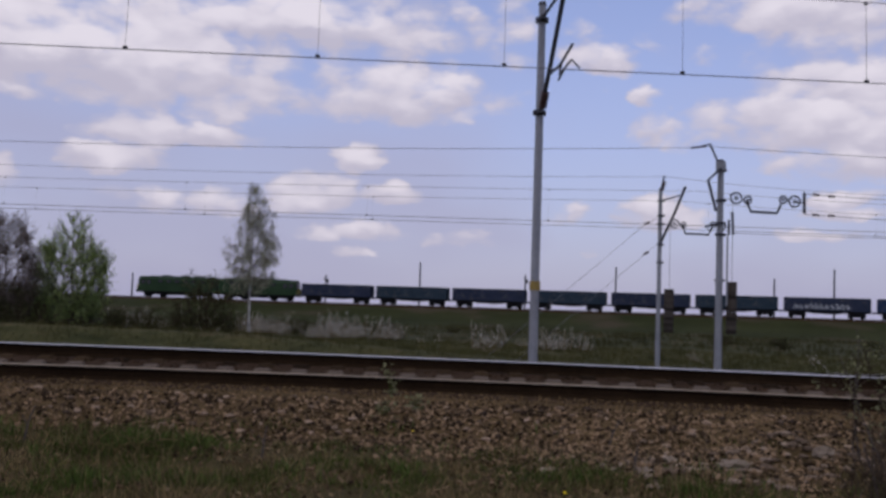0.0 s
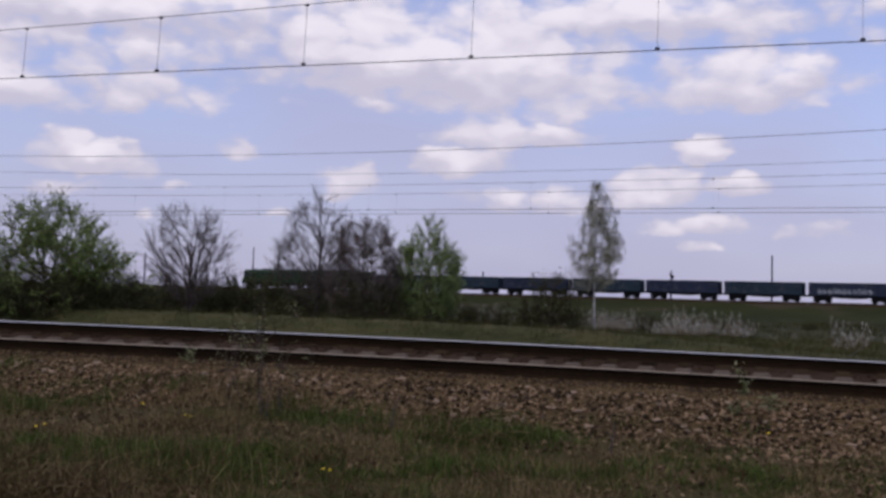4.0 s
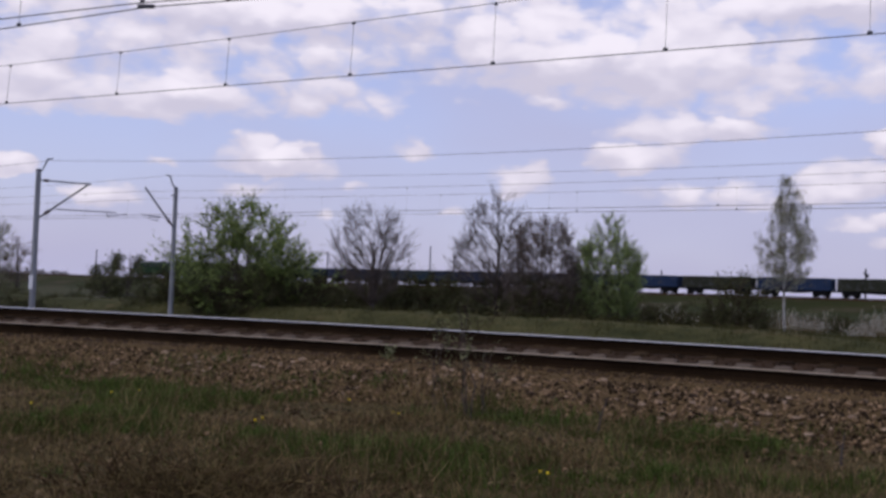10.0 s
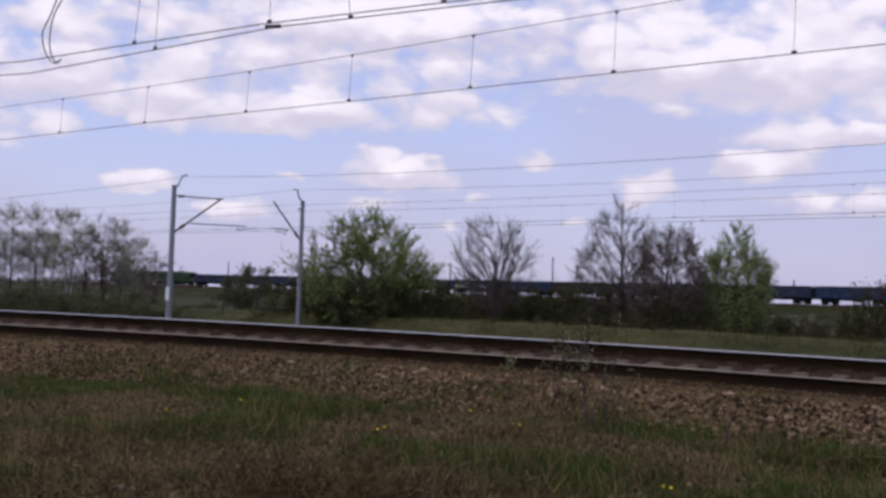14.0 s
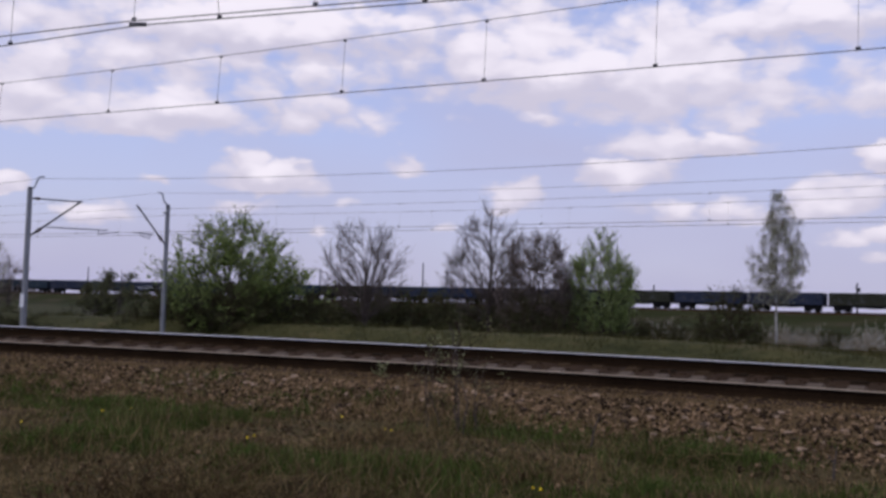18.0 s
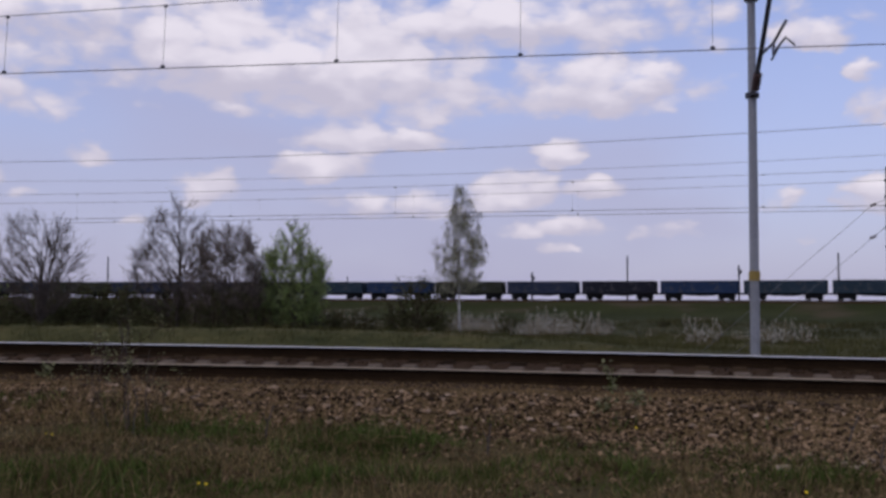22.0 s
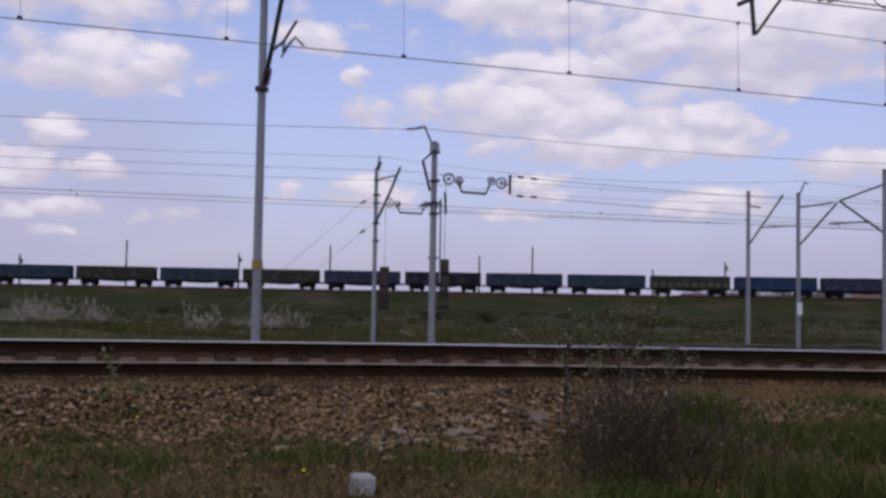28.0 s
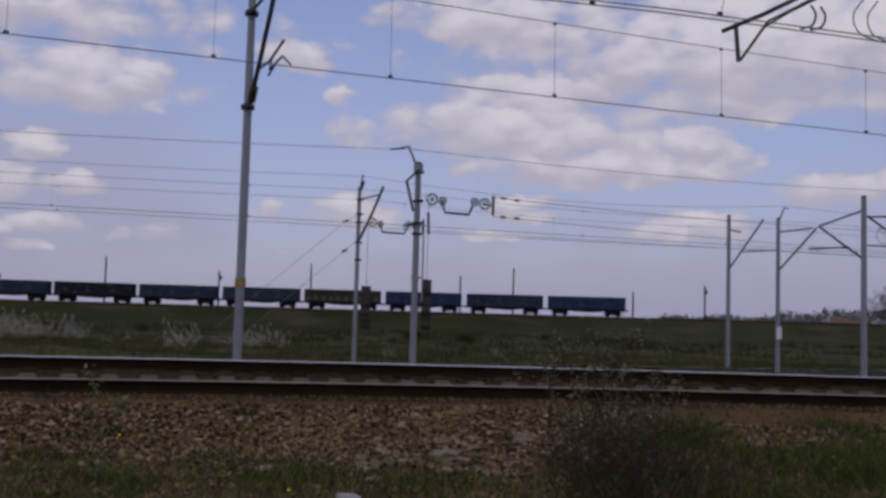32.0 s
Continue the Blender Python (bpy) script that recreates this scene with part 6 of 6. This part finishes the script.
q = polar(11.0, 8.05)
ob.matrix_basis = pose(q.x, q.y, ground_z(q.x, q.y), 3, 2, 8)
tagged(ob, "low square pale concrete marker stone in the grass", "marker stone")

# saplings and brush
SAP = make_tree("sapling", 81, 1.8, "thin twiggy sapling with sparse pale leaves", ("bark", "twig"), 0.55, cone(0.75, 0.4, 0.2), 0.35, 9, 4, 0.22, 1.2, 0.6, 3, 0.22, "leaf_sap", 150, 0.024, 0.04, thin=0.003, girth=0.006, category="sapling", group="saplings")
q = polar(25.6, 11.6)
SAP.matrix_basis = pose(q.x, q.y, 0.0)
for az, d, s, rz in ((23.2, 11.4, 0.9, 60), (27.4, 11.8, 1.0, 120), (28.8, 10.8, 0.75, 200), (26.3, 10.4, 0.7, 290), (24.6, 10.6, 0.6, 10), (-29.6, 12.4, 0.95, 80), (-30.9, 12.6, 0.7, 150), (-28.2, 12.7, 0.6, 220)):
    place_copy(SAP, az, d, s, rz, 0.0)
BRUSH = make_tree("brush", 83, 0.9, "dark tangle of bare brushwood", ("twig", "twig"), 0.9, cone(0.5, 0.5, 0.6), 0.1, 20, 4, 0.22, 0.8, 0.6, 7, 0.3, "bud", 120, 0.014, 0.04, thin=0.0028, girth=0.005, category="brush", group="brushwood")
q = polar(-38, 7.4)
BRUSH.matrix_basis = pose(q.x, q.y, 0.0) @ Matrix.Diagonal((0.42, 0.42, 0.42, 1))
for az, d, s, rz in ((25.6, 10.8, 0.55, 40), (29.2, 10.6, 0.5, 140), (-43.5, 7.3, 0.5, 110), (-46, 7.2, 0.5, 190), (-40.5, 7.2, 0.42, 260), (-52, 8.6, 0.4, 60), (-28.5, 10.5, 0.6, 15), (-30.5, 10.2, 0.5, 75)):
    place_copy(BRUSH, az, d, s, rz, 0.0)


THICKET = make_tree("thicket", 84, 0.85, "dark thicket of bare bramble and twigs", ("twig", "twig"), 0.8, cone(0.6, 0.5, 0.7), 0.06, 26, 4, 0.3, 1.6, 0.5, 16, 0.45, "bud", 250, 0.014, 0.05, thin=0.003, girth=0.005, category="brush", group="brushwood")
q = polar(27.2, 8.6)
THICKET.matrix_basis = pose(q.x, q.y, 0.0)
for az, d, s, rz in ((24.6, 9.0, 0.8, 40), (29.6, 8.9, 0.85, 140), (31.8, 9.6, 0.7, 250), (26.0, 10.2, 0.9, 200), (33.5, 8.2, 0.5, 300), (28.2, 10.0, 1.0, 80)):
    place_copy(THICKET, az, d, s, rz)


def bramble(seed, material, label):
    """A low tangle of arching dead stalks."""
    rng = np.random.default_rng(seed)
    t = thing("bramble", pose(0, 0, 0), label, "brush", "dead stalk tangles")
    n = 30
    foot = np.stack([rng.normal(0, 0.28, n), rng.normal(0, 0.2, n), np.full(n, -0.03)], 1)
    tip = foot + np.stack([rng.normal(0, 0.28, n), rng.normal(0, 0.2, n), rng.uniform(0.05, 0.42, n)], 1)
    rise = unit(np.stack([rng.normal(0, 0.35, n), rng.normal(0, 0.35, n), np.full(n, 1.0)], 1))
    q = curve(foot, tip, rise, 4)
    tagged(part("stalkwork", soup("stalkwork", *fast_tubes(*chain(q, rng.uniform(0.004, 0.010, n), np.full(n, 0.003)), 3)), material, t), kind="stuff")
    return t


TANGLE = [bramble(91, "dead", "dark brown tangle of arching dead stalks"), bramble(92, "straw", "straw-coloured tangle of broken dry stalks"), bramble(93, "straw", "straw-coloured tangle of broken dry stalks")]
for t, az, d in zip(TANGLE, (-50.0, -47.0, -43.5), (7.2, 6.9, 7.1)):
    q = polar(az, d)
    t.matrix_basis = pose(q.x, q.y, ground_z(q.x, q.y))
trng = np.random.default_rng(14)
for k in range(48):
    az, d = (trng.uniform(-60, -33), trng.uniform(6.4, 8.6)) if k < 26 else (trng.uniform(-60, 30), trng.uniform(7.0, 12.0))
    q = polar(az, d)
    if front_ok(q.x, q.y):
        place_copy(TANGLE[k % 3], az, d, trng.uniform(0.6, 1.15), 61 * k, ground_z(q.x, q.y), trng.uniform(0.5, 1.1))


def clod_mesh(seed):
    """A broken lump with flat faces."""
    rng = np.random.default_rng(seed)
    bm = B()
    bmesh.ops.create_icosphere(bm, subdivisions=1, radius=1)
    for v in bm.verts:
        v.co = Vector((v.co.x * 1.1, v.co.y * 0.8, v.co.z * 0.6)) * rng.uniform(0.7, 1.25)
    me = bpy.data.meshes.new("clod")
    bm.to_mesh(me)
    bm.free()
    return me


crng = np.random.default_rng(15)
HEAP = thing("rubble_heap", pose(4.0, 11.0, 0), "low heap of pale tan clods and rubble", "rubble heap")
CLODS = [clod_mesh(100 + k) for k in range(6)]
for me in CLODS:
    me.materials.append(M["clod"])
for k in range(220):
    x, y = (crng.normal(4.0, 0.9), crng.normal(10.9, 0.45)) if k < 150 else (crng.normal(2.5, 0.9), crng.normal(10.3, 0.5))
    c = part("clod", CLODS[k % 6], None, HEAP)
    sc = crng.uniform(0.025, 0.085)
    c.matrix_basis = Matrix.Translation((x - 4.0, y - 11.0, surf_z(x, y) + sc * 0.15)) @ Matrix.Rotation(crng.uniform(0, 6.28), 4, "Z") @ Matrix.Diagonal((sc * 1.3, sc, sc * 0.8, 1))


def weed(az, d, z, h, seed):
    """A bright green leafy weed."""
    rng = np.random.default_rng(seed)
    q = polar(az, d, z)
    w = thing("weed", pose(q.x, q.y, q.z), "bright green leafy weed in the ballast", "weed", "weeds")
    tips = [(rng.normal(0, 0.06), rng.normal(0, 0.05), k * h / 7) for k in range(1, 8)]
    part("stem", soup("stem", *fast_tubes([(0, 0, -0.03)] * 7, tips, [0.006] * 7, [0.003] * 7, 3)), "grass", w)
    tagged(part("leaves", soup("leaves", *leaf_cloud(rng, tips, 60, 0.035, 0.05)), "leaf_sap", w), kind="stuff")


weed(-2.45, 14.0, 0.40, 0.35, 1)
weed(-1.0, 13.2, 0.25, 0.22, 2)
weed(-33.5, 16.2, 0.45, 0.2, 3)
weed(-2.6, 13.0, 0.2, 0.2, 4)

# dead stalks
for az, d, h, lean in ((-22.1, 11.7, 0.42, 0.25), (10.0, 12.3, 0.35, 0.4), (25.0, 9.6, 0.7, -0.35), (24.3, 9.4, 0.6, -0.25), (-9.5, 10.5, 0.35, 0.1), (11.5, 10.2, 0.3, 0.15)):
    q = polar(az, d, 0)
    bm = B()
    tube(bm, [(0, 0, -0.05), (lean * h * 0.4, 0, h * 0.5), (lean * h, 0.02, h)], [0.014, 0.01, 0.005], 6)
    tube(bm, [(lean * h * 0.4, 0, h * 0.5), (lean * h * 0.4 - 0.06, 0, h * 0.75)], [0.006, 0.003], 5)
    ob = part("dead_stalk", bm, "bark")
    ob.matrix_basis = pose(q.x, q.y, ground_z(q.x, q.y))
    tagged(ob, "dark dead weed stalk standing in the grass", "stalk", "dead stalks")

# dandelions
for k, (az, el) in enumerate(DANDELIONS):
    d = 1.52 / math.tan(radians(-el))
    q = polar(az, d)
    f = thing("dandelion", pose(q.x, q.y, ground_z(q.x, q.y)), "small yellow dandelion flower on a stem", "flower", "dandelions")
    bm = B()
    tube(bm, [(0, 0, -0.02), (0.01, 0, 0.10)], 0.004, 4)
    part("stem", bm, "grass", f)
    bm = B()
    disc(bm, (0.01, 0, 0.105), (0.1, -0.5, 1), 0.014, 0.010, 8)
    part("bloom", bm, "flower", f)


# single stones that stand out on the shoulder
krng = np.random.default_rng(16)
LUMPS = [clod_mesh(120 + k) for k in range(6)]
for me in LUMPS:
    me.materials.append(M["lump"])
for k in range(300):
    x, o = krng.uniform(-13, 11), krng.uniform(-3.0, -1.7)
    sc = krng.uniform(0.03, 0.065)
    c = part("stone", LUMPS[k % 6], None, BALLAST_BED)
    c.matrix_basis = Matrix.Translation((x, near_mid(x) + o, surf_z(x, near_mid(x) + o) + 0.02)) @ Matrix.Rotation(krng.uniform(0, 6.28), 4, "Z") @ Matrix.Rotation(krng.normal(0, 0.4), 4, "X") @ Matrix.Diagonal((sc * 1.2, sc, sc * 0.9, 1))


def motions():
    """The train rolls west along the embankment at a steady pace."""
    back = 0.0
    for ob, length in TRAIN:
        mid = back + length / 2
        back += length
        rows = []
        for t in range(0, 33):
            x, y, h = far_at(TRAIN_FRONT + TRAIN_SPEED * t - mid)
            rows.append((float(t), pose(x, y, FAR_Z, 0, 0, math.degrees(h))))
        walk(ob, rows)


motions()
